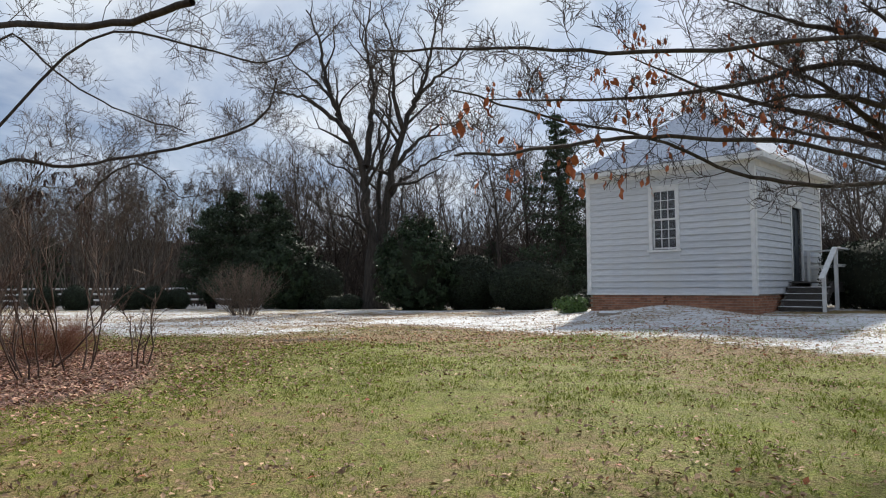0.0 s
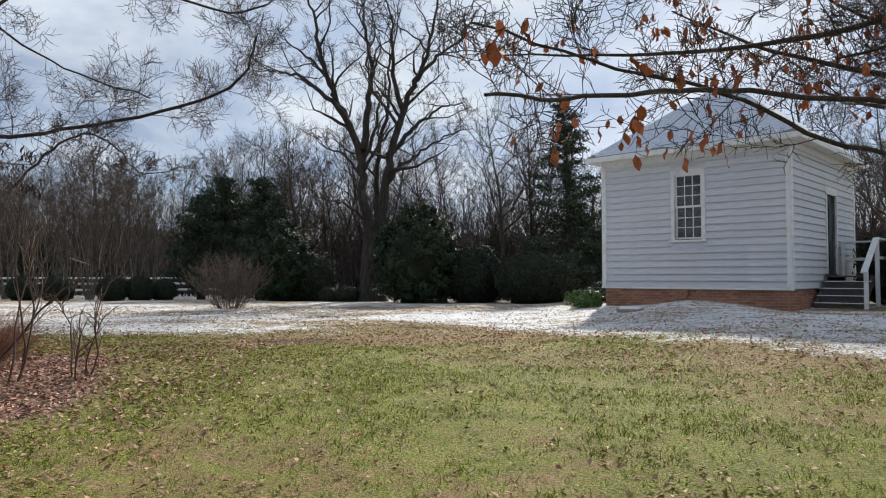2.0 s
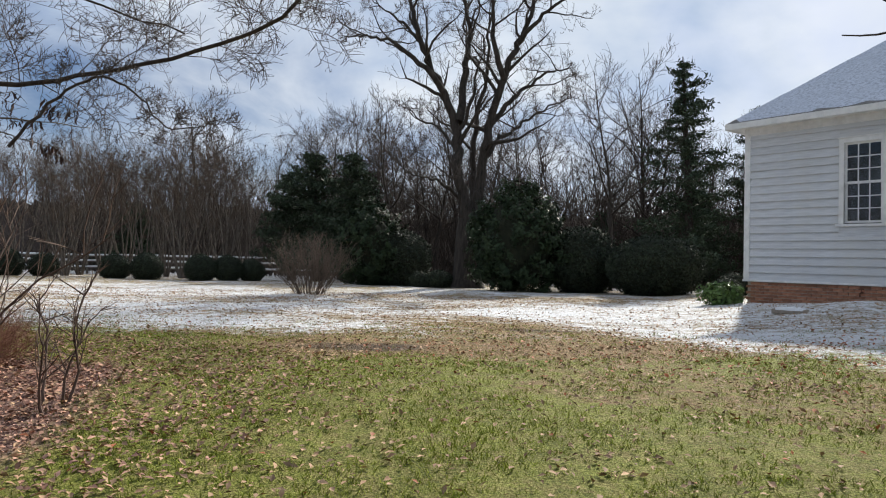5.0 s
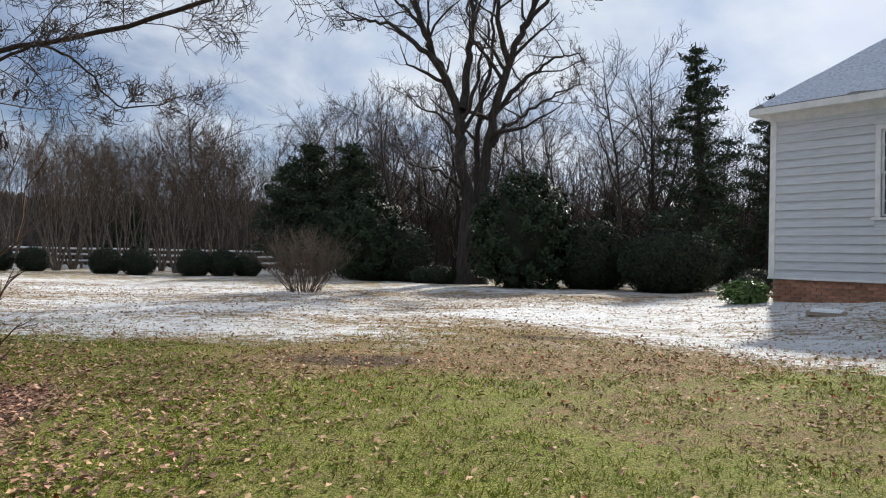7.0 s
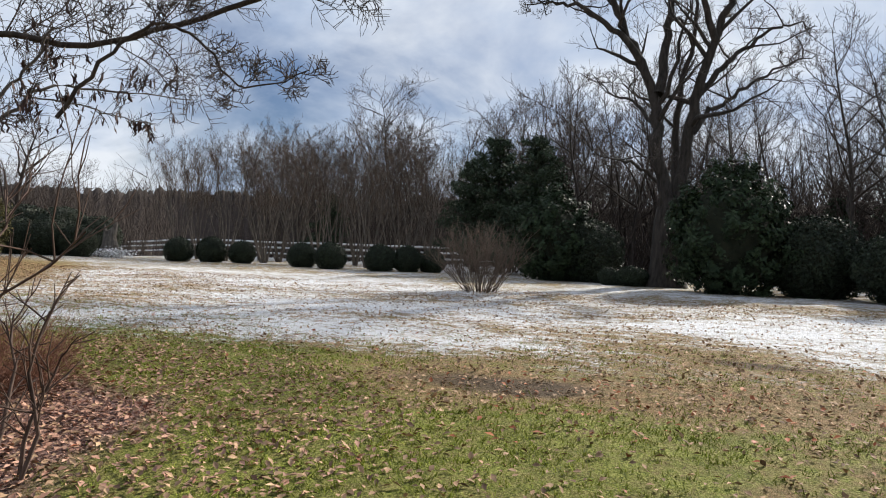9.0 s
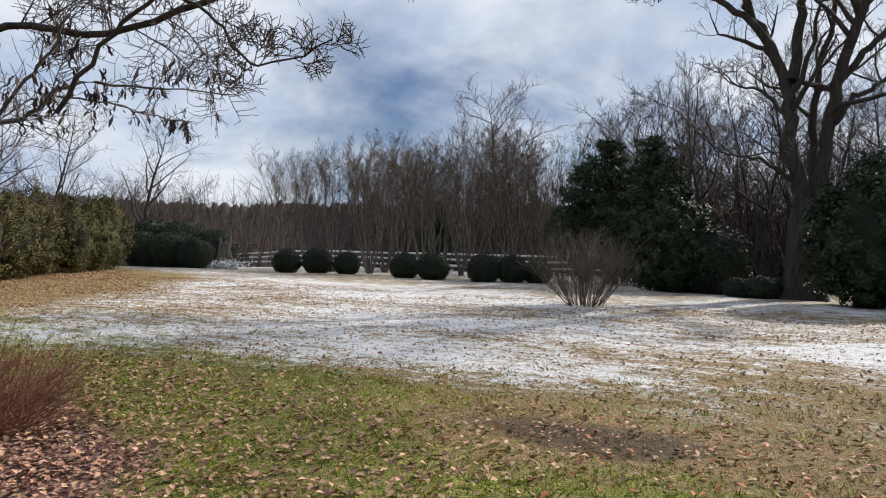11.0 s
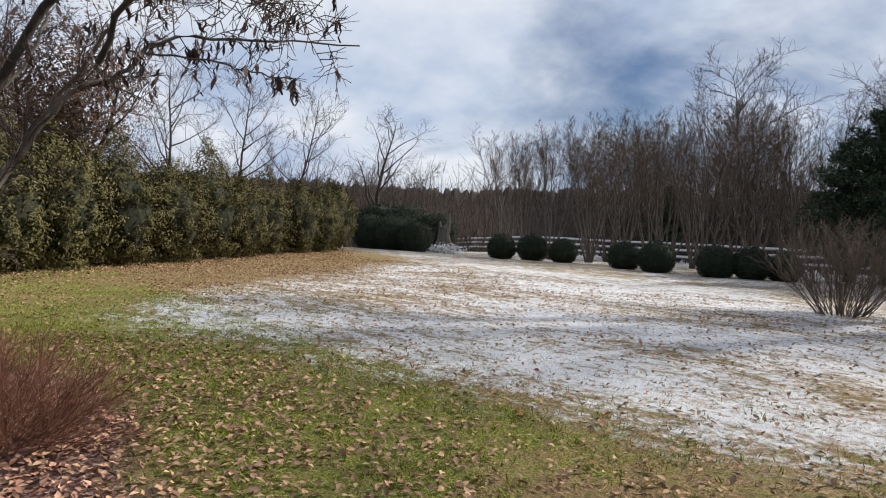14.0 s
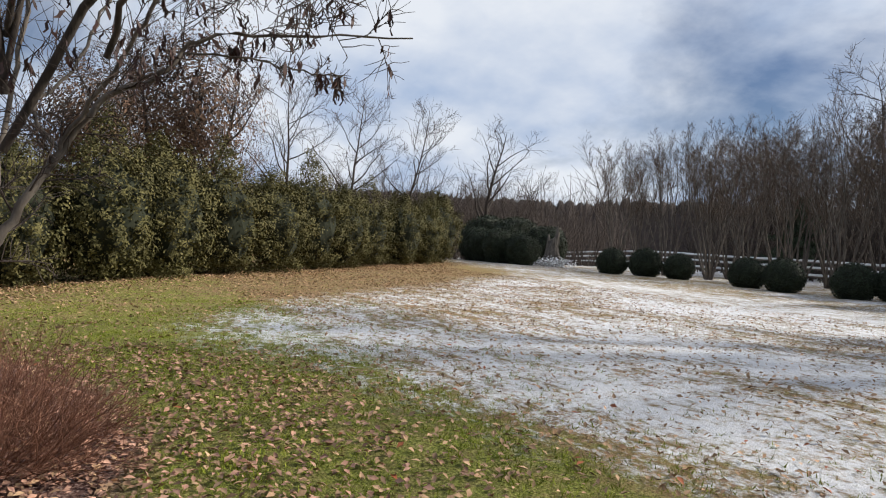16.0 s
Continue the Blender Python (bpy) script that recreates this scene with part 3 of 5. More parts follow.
def wall_of_boards(name, m, length, opening=None):
    """A wall in its own frame: x along, y = 0 the face, inside towards +y."""
    bm = bmesh.new()
    pieces = [(0, length, Z0, Z1)] if not opening else [(0, opening[0], Z0, Z1), (opening[1], length, Z0, Z1), (opening[0], opening[1], opening[3], Z1)]
    if opening and opening[2] > Z0 + 0.05:
        pieces.append((opening[0], opening[1], Z0, opening[2]))
    for a, b, c, d in pieces:
        sub = box(a, b, 0.002, 0.14, c, d)
        me = bpy.data.meshes.new("tmp")
        sub.to_mesh(me)
        sub.free()
        bm.from_mesh(me)
        bpy.data.meshes.remove(me)
    wall = part(name, bm, INSIDE, house)
    wall.matrix_basis = m
    cache = {}
    for i in range(int(round((Z1 - Z0) / BOARD))):
        z = Z0 + i * BOARD
        spans = [(0.09, length - 0.09)]
        if opening and z + BOARD > opening[2] - 0.07 and z < opening[3] + 0.07:
            spans = [(0.09, opening[0] - 0.1), (opening[1] + 0.1, length - 0.09)]
        for a, b in spans:
            key = (round(a, 2), round(b, 2), i % 4)
            if key not in cache:
                cache[key] = part("clapboard", clap_board(b - a, i * 7 + int(a * 10)), PAINT, wall).data
                ob = wall.children[-1]
            else:
                ob = part_mesh("clapboard", cache[key], wall)
            ob.matrix_basis = pose(a, 0, z + rng_h.uniform(-0.004, 0.004), 0, rng_h.uniform(-0.06, 0.06), 0)
    for x0, x1 in ((-0.045, 0.09), (length - 0.09, length + 0.04)):
        part("corner_board", box(x0, x1, -0.045, 0.0, Z0, Z1 - 0.02, 0.004), TRIM, wall)
    return wall


wall_of_boards("wall", Matrix.Identity(4), HL, WIN)
wall_of_boards("wall", pose(HL, 0, 0, 0, 0, 90), HD, DOOR)
wall_of_boards("wall", pose(HL, HD, 0, 0, 0, 180), HL)
wall_of_boards("wall", pose(0, HD, 0, 0, 0, 270), HD)
part("floor", box(0.15, HL - 0.15, 0.15, HD - 0.15, Z0, Z0 + 0.3), INSIDE, house)
part("ceiling", box(0.15, HL - 0.15, 0.15, HD - 0.15, Z1 - 0.1, Z1), INSIDE, house)

# sash window: two sashes, three panes wide, three rows each
win = new("window")
win.parent = house
wx0, wx1, wz0, wz1 = WIN
for nm, b in (("casing", (wx0 - 0.10, wx0, -0.05, 0.05, wz0 - 0.02, wz1 + 0.1)), ("casing", (wx1, wx1 + 0.10, -0.05, 0.05, wz0 - 0.02, wz1 + 0.1)),
              ("casing", (wx0, wx1, -0.05, 0.05, wz1, wz1 + 0.1)), ("sill", (wx0 - 0.15, wx1 + 0.15, -0.10, 0.10, wz0 - 0.075, wz0 - 0.021)),
              ("apron", (wx0 - 0.10, wx1 + 0.10, -0.036, 0.0, wz0 - 0.30, wz0 - 0.076)), ("head_board", (wx0 - 0.10, wx1 + 0.10, -0.034, 0.0, wz1 + 0.126, wz1 + 0.28)), ("drip_cap", (wx0 - 0.13, wx1 + 0.13, -0.075, 0.0, wz1 + 0.101, wz1 + 0.125))):
    part(nm, box(*b, 0.004), PAINT if nm in ("apron", "head_board") else TRIM, win)
zm = (wz0 + wz1) / 2
for z0, z1, y in ((wz0, zm + 0.02, 0.045), (zm - 0.02, wz1, 0.02)):
    sash = bmesh.new()
    bars = [(wx0, wx0 + 0.045, z0, z1), (wx1 - 0.045, wx1, z0, z1), (wx0 + 0.045, wx1 - 0.045, z0, z0 + 0.05), (wx0 + 0.045, wx1 - 0.045, z1 - 0.045, z1)]
    iw, ih = (wx1 - wx0 - 0.09) / 3, (z1 - z0 - 0.095) / 3
    bars += [(wx0 + 0.045 + iw * k - 0.011, wx0 + 0.045 + iw * k + 0.011, z0 + 0.05, z1 - 0.045) for k in (1, 2)]
    for a, b, c, d in bars:
        bmesh.ops.create_cube(sash, size=1, matrix=Matrix.Translation(((a + b) / 2, y, (c + d) / 2)) @ Matrix.Diagonal((b - a, 0.022, d - c, 1)))
    for k in (1, 2):
        zc = z0 + 0.05 + ih * k
        bmesh.ops.create_cube(sash, size=1, matrix=Matrix.Translation(((wx0 + wx1) / 2, y, zc)) @ Matrix.Diagonal((wx1 - wx0 - 0.09, 0.018, 0.022, 1)))
    part("sash", sash, TRIM, win)
    for a in range(3):
        for c in range(3):
            x, z = wx0 + 0.045 + iw * a, z0 + 0.05 + ih * c
            p = part("pane", box(x, x + iw, y - 0.002, y + 0.002, z, z + ih), GLASS, win)
            p.visible_shadow = False

# plank door on the stair side
door = new("door")
door.parent = house
door.matrix_basis = pose(HL, 0, 0, 0, 0, 90)
dx0, dx1, dz0, dz1 = DOOR
for b in ((dx0 - 0.10, dx0, -0.05, 0.10, dz0, dz1 + 0.1), (dx1, dx1 + 0.10, -0.05, 0.10, dz0, dz1 + 0.1), (dx0, dx1, -0.05, 0.10, dz1, dz1 + 0.1)):
    part("casing", box(*b, 0.004), TRIM, door)
part("head_board", box(dx0 - 0.10, dx1 + 0.10, -0.034, 0.0, dz1 + 0.101, dz1 + 0.28, 0.004), TRIM, door)
part("leaf", box(dx0 + 0.005, dx1 - 0.005, 0.06, 0.11, dz0, dz1 - 0.005, 0.004), DOOR_PAINT, door, "dark painted door leaf")
for k in range(2):
    for j, (a, b) in enumerate(((0.2, 0.9), (1.05, 1.95))):
        x = dx0 + 0.1 + k * 0.4
        part("panel", box(x, x + 0.3, 0.045, 0.062, dz0 + a, dz0 + b, 0.006), DOOR_PAINT, door)
bm = bmesh.new()
bmesh.ops.create_uvsphere(bm, u_segments=12, v_segments=8, radius=0.03, matrix=Matrix.Translation((dx0 + 0.07, 0.02, dz0 + 1.0)))
part("knob", bm, IRON, door, "small iron door knob")
part("threshold", box(dx0, dx1, -0.06, 0.12, dz0 - 0.04, dz0, 0.004), STEP_WOOD, door)

# pyramid roof with a boxed eave and thin snow
OV = 0.36


def pyramid(z_eave, apex, over, thick):
    bm = bmesh.new()
    c = [(-over, -over), (HL + over, -over), (HL + over, HD + over), (-over, HD + over)]
    lo = [bm.verts.new((x, y, z_eave)) for x, y in c]
    hi = [bm.verts.new((x, y, z_eave + thick)) for x, y in c]
    top = bm.verts.new((HL / 2, HD / 2, apex))
    bm.faces.new(reversed(lo))
    for k in range(4):
        j = (k + 1) % 4
        bm.faces.new((lo[k], lo[j], hi[j], hi[k])), bm.faces.new((hi[k], hi[j], top))
    return bm


part("roof", pyramid(Z1 - 0.02, 7.22, OV, 0.06), ROOF, house, "dark shingle roof")
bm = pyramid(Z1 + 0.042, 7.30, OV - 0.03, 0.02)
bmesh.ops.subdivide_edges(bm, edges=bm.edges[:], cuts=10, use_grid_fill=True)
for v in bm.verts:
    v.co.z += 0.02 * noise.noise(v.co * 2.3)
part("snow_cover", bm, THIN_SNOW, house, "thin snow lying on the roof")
for b in ((-OV, HL + OV, -OV - 0.022, -OV, Z1 - 0.11, Z1 + 0.03), (-OV, HL + OV, HD + OV, HD + OV + 0.022, Z1 - 0.11, Z1 + 0.03),
          (HL + OV, HL + OV + 0.022, -OV, HD + OV, Z1 - 0.11, Z1 + 0.03), (-OV - 0.022, -OV, -OV, HD + OV, Z1 - 0.11, Z1 + 0.03)):
    part("fascia", box(*b), TRIM, house)
for b in ((-OV, HL + OV, -OV, -0.05, Z1 - 0.09, Z1 - 0.06), (HL + 0.05, HL + OV, -0.05, HD + OV, Z1 - 0.09, Z1 - 0.06), (-OV, -0.05, -0.05, HD + OV, Z1 - 0.09, Z1 - 0.06)):
    part("soffit", box(*b), TRIM, house)
part("frieze", box(-0.05, HL + 0.05, -0.06, -0.001, Z1 - 0.26, Z1 - 0.09, 0.004), TRIM, house)
part("frieze", box(HL + 0.001, HL + 0.06, 0, HD, Z1 - 0.26, Z1 - 0.09, 0.004), TRIM, house)
part("water_table", box(-0.06, HL + 0.06, -0.065, -0.002, Z0 - 0.03, Z0 + 0.015, 0.004), TRIM, house)

footing = part("footing", box(0.03, HL - 0.03, 0.03, HD - 0.03, -0.1, Z0), MORTAR, house, "red brick footing with pale mortar")
brick_me = bpy.data.meshes.new("brick")
bm = box(0, 0.205, -0.012, 0.05, 0, 0.060, 0.004)
bm.to_mesh(brick_me)
bm.free()
brick_me.materials.append(BRICK)
for wall_m, ln in ((pose(0, 0.02, 0), HL), (pose(HL - 0.02, 0, 0, 0, 0, 90), HD)):
    for r in range(8):
        x = 0.0 if r % 2 else -0.107
        while x < ln - 0.1:
            if x > -0.001:
                ob = part_mesh("brick", brick_me, footing)
                ob.matrix_basis = wall_m @ pose(x + rng_h.uniform(-0.003, 0.003), rng_h.uniform(-0.003, 0.003), Z0 - 0.105 - r * 0.072)
            x += 0.217

# a hose bib on the footing, and the vent slab on the snow beside it
tap = tagged(new("garden_tap"), "rusty iron garden tap on the brick footing", "tap")
tap.matrix_basis = house.matrix_basis @ pose(2.55, -0.0, 0.98)
tb = Tubes()
tb.add([(0, 0.02, 0), (0, -0.09, 0), (0, -0.14, -0.02), (0, -0.15, -0.09)], [0.016, 0.016, 0.018, 0.014], 8)
part_mesh("spout", tb.mesh("spout", IRON), tap)
tb = Tubes()
tb.add([(0, -0.07, 0.0), (0, -0.07, 0.07)], [0.01, 0.01], 6)
tb.add([(-0.05, -0.07, 0.07), (0, -0.07, 0.08), (0.05, -0.07, 0.07)], [0.012, 0.018, 0.012], 6)
part_mesh("valve_handle", tb.mesh("valve_handle", IRON), tap)

# wooden steps along the wall, landing, rail
stair = tagged(new("entry_stair"), "weathered wooden entry steps with landing and white rail", "stairs")
stair.matrix_basis = house.matrix_basis @ pose(HL + 0.07, 0, 0, 0, 0, 0)
gz = 0.62
RISE, RUN, SW = 0.178, 0.27, 1.15
for k in range(4):
    y = 1.35 + k * RUN
    part("tread", box(0, SW, y - 0.03, y + RUN, gz + RISE * (k + 1) - 0.04, gz + RISE * (k + 1), 0.006), STEP_WOOD, stair)
    part("riser", box(0.02, SW - 0.02, y, y + 0.022, gz + RISE * k - 0.05, gz + RISE * (k + 1) - 0.041), STEP_WOOD, stair)
    bm = box(0.03, SW - 0.03, y - 0.02, y + 0.1, gz + RISE * (k + 1) + 0.001, gz + RISE * (k + 1) + 0.018, 0.006)
    part("snow_strip", bm, SNOW, stair, "snow left on the tread")
LZ = gz + RISE * 5 - 0.02
for k in range(9):
    y = 2.43 + k * 0.19
    part("landing_board", box(0, SW, y, y + 0.182, LZ - 0.04, LZ, 0.004), STEP_WOOD, stair)
for x in (0.04, SW - 0.08):
    bm = bmesh.new()
    pts = [(1.35, gz - 0.1), (2.45, LZ - 0.30), (4.1, LZ - 0.30), (4.1, LZ - 0.041), (2.43, LZ - 0.041), (1.35, gz + RISE - 0.045)]
    a, b = [bm.verts.new((x, p, q)) for p, q in pts], [bm.verts.new((x + 0.04, p, q)) for p, q in pts]
    bm.faces.new(a), bm.faces.new(reversed(b))
    for i in range(6):
        bm.faces.new((a[i], b[i], b[(i + 1) % 6], a[(i + 1) % 6]))
    bmesh.ops.recalc_face_normals(bm, faces=bm.faces)
    part("stringer", bm, STEP_WOOD, stair)
for y, zb, zt in ((1.30, gz - 0.15, gz + 1.02), (2.5, gz - 0.1, LZ + 0.92), (4.05, gz - 0.1, LZ + 0.92)):
    part("rail_post", box(SW, SW + 0.09, y, y + 0.09, zb, zt, 0.006), TRIM, stair)
part("rail_post", box(0.02, 0.11, 4.05, 4.14, gz, LZ + 0.92, 0.006), TRIM, stair)
bm = box(SW - 0.02, SW + 0.12, 0, 1.62, 0, 0.045, 0.006)
ob = part("hand_rail", bm, TRIM, stair)
ob.matrix_basis = pose(0, 1.12, gz + 0.92, 33)
part("hand_rail", box(SW - 0.01, SW + 0.11, 2.48, 4.16, LZ + 0.92, LZ + 0.965, 0.006), TRIM, stair)
part("hand_rail", box(0.0, SW - 0.012, 4.04, 4.16, LZ + 0.92, LZ + 0.965, 0.006), TRIM, stair)
part("mid_rail", box(SW + 0.02, SW + 0.06, 2.59, 4.05, LZ + 0.42, LZ + 0.5, 0.004), TRIM, stair)
part("mid_rail", box(0.11, SW, 4.07, 4.11, LZ + 0.42, LZ + 0.5, 0.004), TRIM, stair)

# ---- evergreens of the far edge ----
round_m = shrub_meshes(21, 1.45, 1.25, 0.92, 15000, 0.045, LEAF_BOX, 0.10)
shrub("round_shrub", round_m, 3.3, 26.9, "large dark clipped round evergreen at the lawn's edge", tall=1.08)
mag_m = clump_meshes(22, 1.7, 1.6, 1.95, 330, 42, 0.075, LEAF_DARK, 0.21, 0.3, 1.4)
shrub("magnolia", mag_m, -1.1, 28.3, "dark glossy-leaved broad evergreen with an uneven crown", category="shrub")
hol_m = shrub_meshes(23, 1.2, 1.2, 1.15, 11000, 0.05, LEAF_BOX, 0.16)
shrub("evergreen_shrub", hol_m, 1.1, 28.5, "dark dense evergreen shrub beside the magnolia", scale=1.02)
shrub("evergreen_shrub", mag_m, -7.2, 32.0, "dark loose evergreen shrub with glossy leaves", 70, 0.92)
shrub("evergreen_shrub", hol_m, -5.9, 32.4, "dark dense evergreen shrub under the bare trees", 120, 1.05)
low_m = shrub_meshes(24, 0.55, 0.5, 0.36, 4000, 0.035, LEAF_BOX, 0.1)
for x, y, s in ((-4.7, 30.3, 0.9), (-4.0, 30.2, 1.0), (5.15, 24.9, 0.95), (4.6, 23.5, 0.8)):
    shrub("low_shrub", low_m, x, y, "small low dark evergreen shrub", x * 50, s, "low shrubs")
fresh_m = shrub_meshes(25, 0.55, 0.5, 0.36, 1500, 0.075, LEAF_FRESH, 0.3, depth=0.4)
shrub("light_shrub", fresh_m, 4.05, 21.7, "bright green leafy shrub at the house corner", 0, 0.78)
wall_m2 = shrub_meshes(26, 1.5, 2.6, 1.12, 18000, 0.045, LEAF_BOX, 0.07, boxy=0.55)
shrub("clipped_hedge", wall_m2, 12.9, 19.3, "tall dark clipped hedge beside the entry steps", 0, 1.0, category="hedge")

ball_m = shrub_meshes(27, 0.68, 0.68, 0.62, 6000, 0.036, LEAF_BOX, 0.07)
for k, (x, y, s) in enumerate(((-26.0, 32.6, 1.02), (-24.5, 33.2, 1.06), (-23.0, 33.7, 0.95), (-18.75, 32.6, 0.95), (-17.1, 32.4, 1.0), (-14.65, 32.4, 0.98), (-13.75, 33.1, 0.95), (-12.95, 33.8, 0.85))):
    shrub("box_ball", ball_m, x, y, "clipped dark boxwood ball along the lawn's edge", 47 * k, s, "boxwood balls")

# the long holly hedge
hedge_ms = [clump_meshes(30 + k, 1.12, 1.15, 1.58, 300, 46, 0.040, LEAF_HEDGE, 0.22, 0.36, 1.25) for k in range(4)]
hx = [(-15.2, 5.6), (-15.7, 7.4), (-16.5, 9.0), (-17.2, 10.7), (-18.2, 12.2), (-19.4, 13.7), (-20.7, 15.2), (-22.0, 16.8), (-23.3, 18.4), (-24.7, 20.0), (-26.2, 21.7), (-27.8, 23.5), (-29.3, 25.2)]
rng_hedge = random.Random(12)
for k in range(2 * len(hx) - 1):
    (xa, ya), (xb, yb) = hx[k // 2], hx[min(k // 2 + k % 2, len(hx) - 1)]
    x, y = (xa + xb) / 2 - 0.9 + rng_hedge.uniform(-0.25, 0.25), (ya + yb) / 2 + 0.5 + rng_hedge.uniform(-0.2, 0.2)
    if k % 2:
        x, y = x - 0.5, y - 0.35
    s = rng_hedge.uniform(0.86, 1.1) * (1.08 if k < 10 else 0.98) * (0.64 if k % 2 else 1.0)
    shrub("holly_hedge", hedge_ms[k % 4], x, y, "olive green holly of the long tall hedge, leaf litter below", rng_hedge.uniform(0, 360), s, "holly hedge", "hedge")
for k, (x, y, s) in enumerate(((-35.3, 31.5, 0.9), (-33.6, 31.0, 0.8), (-32.2, 31.2, 0.85), (-38.3, 34.2, 1.3), (-36.2, 34.8, 1.25), (-34.2, 35.6, 1.05), (-30.9, 31.6, 0.75))):
    shrub("evergreen_shrub", hol_m, x - 1.0, y, "dark evergreen shrub dusted with snow at the lawn's far end", 60 * k, s, "far shrubs")

# conifers
con_a, con_b = conifer_meshes(41, 10.8, 5.0, 52, 0.6), conifer_meshes(42, 7.0, 5.4, 60, 0.5)
for x, y, s, m in ((6.4, 36.8, 1.0, con_a), (10.2, 40.3, 0.85, con_a), (13.5, 38.0, 0.8, con_a), (-11.4, 38.3, 0.95, con_b), (-9.2, 36.6, 0.9, con_b), (-13.3, 39.8, 0.85, con_b), (7.8, 41, 0.75, con_b), (3.0, 43, 0.6, con_b), (-27.5, 48, 0.7, con_b)):
    tree("conifer", m, x, y, "dark green conifer among bare winter trees", s, x * 37, "conifers")

# ---- bare trees ----
rng_b = np.random.default_rng(57)
bw, bc = Tubes(), Tubes()


def catmull(points, n=5):
    p = np.array(points, float)
    p = np.vstack([2 * p[0] - p[1], p, 2 * p[-1] - p[-2]])
    out = []
    for i in range(1, len(p) - 2):
        for t in np.linspace(0, 1, n, endpoint=False):
            out.append(0.5 * (2 * p[i] + (p[i + 1] - p[i - 1]) * t + (2 * p[i - 1] - 5 * p[i] + 4 * p[i + 1] - p[i + 2]) * t * t + (3 * p[i] - p[i - 1] - 3 * p[i + 1] + p[i + 2]) * t ** 3))
    return np.array(out + [p[-2]])


bw.add([(0, 0, -0.2), (0.02, 0, 0.4), (0.0, 0, 1.1), (0.05, 0, 2.1), (0.08, 0, 2.9)], [0.80, 0.56, 0.48, 0.48, 0.36], 12)
BIG_LIMBS = (
    ([(0.0, 0, 2.0), (-0.12, -0.1, 3.2), (-0.42, -0.1, 4.6), (-0.5, 0.1, 6.1), (-1.1, 0.0, 7.6), (-1.7, -0.3, 9.0), (-2.2, -0.2, 10.4), (-2.5, 0.2, 12.0), (-3.1, 0.2, 13.4)], 0.27, 12),
    ([(-0.4, 0.0, 6.3), (-0.25, 0.5, 8.3), (-0.15, 0.6, 10.2), (-0.5, 0.8, 12.0), (-0.3, 1.1, 14.2)], 0.18, 11),
    ([(0.12, 0, 2.0), (0.3, 0.1, 3.2), (0.52, 0.2, 4.6), (0.8, 0.0, 6.3), (1.25, -0.2, 7.7), (1.65, -0.1, 9.0), (2.25, 0.1, 10.3), (2.6, 0.1, 12.0), (2.9, 0.4, 13.6)], 0.26, 12),
    ([(0.1, 0.1, 2.4), (0.15, 0.9, 4.2), (0.1, 1.2, 6.2), (0.5, 1.3, 8.2), (0.6, 1.2, 10.4), (1.1, 1.5, 12.8)], 0.17, 11),
    ([(-1.0, 0.0, 7.4), (-1.8, -0.6, 8.4), (-2.8, -0.9, 9.1), (-3.8, -1.0, 9.3), (-4.6, -1.3, 9.2)], 0.13, 7),
    ([(0.8, 0.1, 6.2), (1.5, 0.6, 7.2), (2.3, 0.9, 7.9), (3.3, 1.0, 8.5), (4.0, 1.3, 8.4)], 0.12, 7),
    ([(0.7, 0.1, 5.0), (1.3, 0.7, 5.9), (2.2, 0.9, 6.5), (3.2, 1.2, 7.2), (4.2, 1.2, 7.5)], 0.10, 7),
    ([(1.3, -0.2, 7.8), (0.9, -0.9, 9.2), (0.9, -1.2, 10.8), (0.5, -1.6, 12.6)], 0.13, 7),
    ([(-1.6, -0.3, 8.9), (-2.4, 0.6, 10.0), (-3.4, 1.0, 10.8), (-4.3, 1.0, 11.9)], 0.10, 7),
    ([(1.7, -0.1, 9.1), (2.7, -0.8, 10.0), (3.7, -1.1, 10.7), (4.4, -1.2, 11.9)], 0.10, 7),
    ([(-0.5, 0.0, 5.2), (-1.2, 0.8, 6.2), (-2.0, 1.1, 6.6), (-2.9, 1.5, 7.4)], 0.08, 6),
    ([(-0.3, 0.0, 3.4), (-1.1, -0.8, 4.0), (-1.9, -1.1, 4.1), (-2.7, -1.4, 4.7)], 0.07, 6),
)
for pts, r, shoots in BIG_LIMBS:
    q = catmull(pts)
    q[1:] += rng_b.normal(0, 0.045, (len(q) - 1, 3))
    bw.add(q, r * (1 - np.linspace(0, 1, len(q)) ** 0.9 * 0.88), 8)
    ln = float(np.linalg.norm(np.diff(q, axis=0), axis=1).sum())
    for j in range(shoots):
        u = 0.28 + 0.7 * (j + rng_b.random()) / shoots
        at, tan = along(q, min(u, 0.99))
        az = rng_b.random() * 6.28
        l2 = (1.1 + 0.16 * ln) * (1.25 - 0.6 * u) * rng_b.uniform(0.7, 1.2)
        q2 = curve(rng_b, at, unit(np.array([math.cos(az), math.sin(az), 0.05]) * 0.8 + tan * 0.55), l2, 7, 0.23, 0.08)
        r2 = max(r * (1 - 0.8 * u) * 0.5, 0.022)
        bw.add(q2, np.linspace(r2, 0.014, 8), 5)
        branch_out(rng_b, bc, q2, r2 * 0.6, 2, l2 * 0.45, 6, 0.6, 0.06, 0.2, rmin=0.0075)
big = (bw.mesh("trunk", BARK_BIG), bc.mesh("crown", TWIG))
tree("big_tree", big, -3.0, 30.4, "large dark bare tree with several rising stems", 1.0, 0)
woods = [tree_meshes(60 + k, 11, 0.13, limbs=14, count=8, depth=2, rmin=0.009, first=0.26, limb_len=0.44, wobble=0.19, lift=0.07, tight=0.75) for k in range(5)]
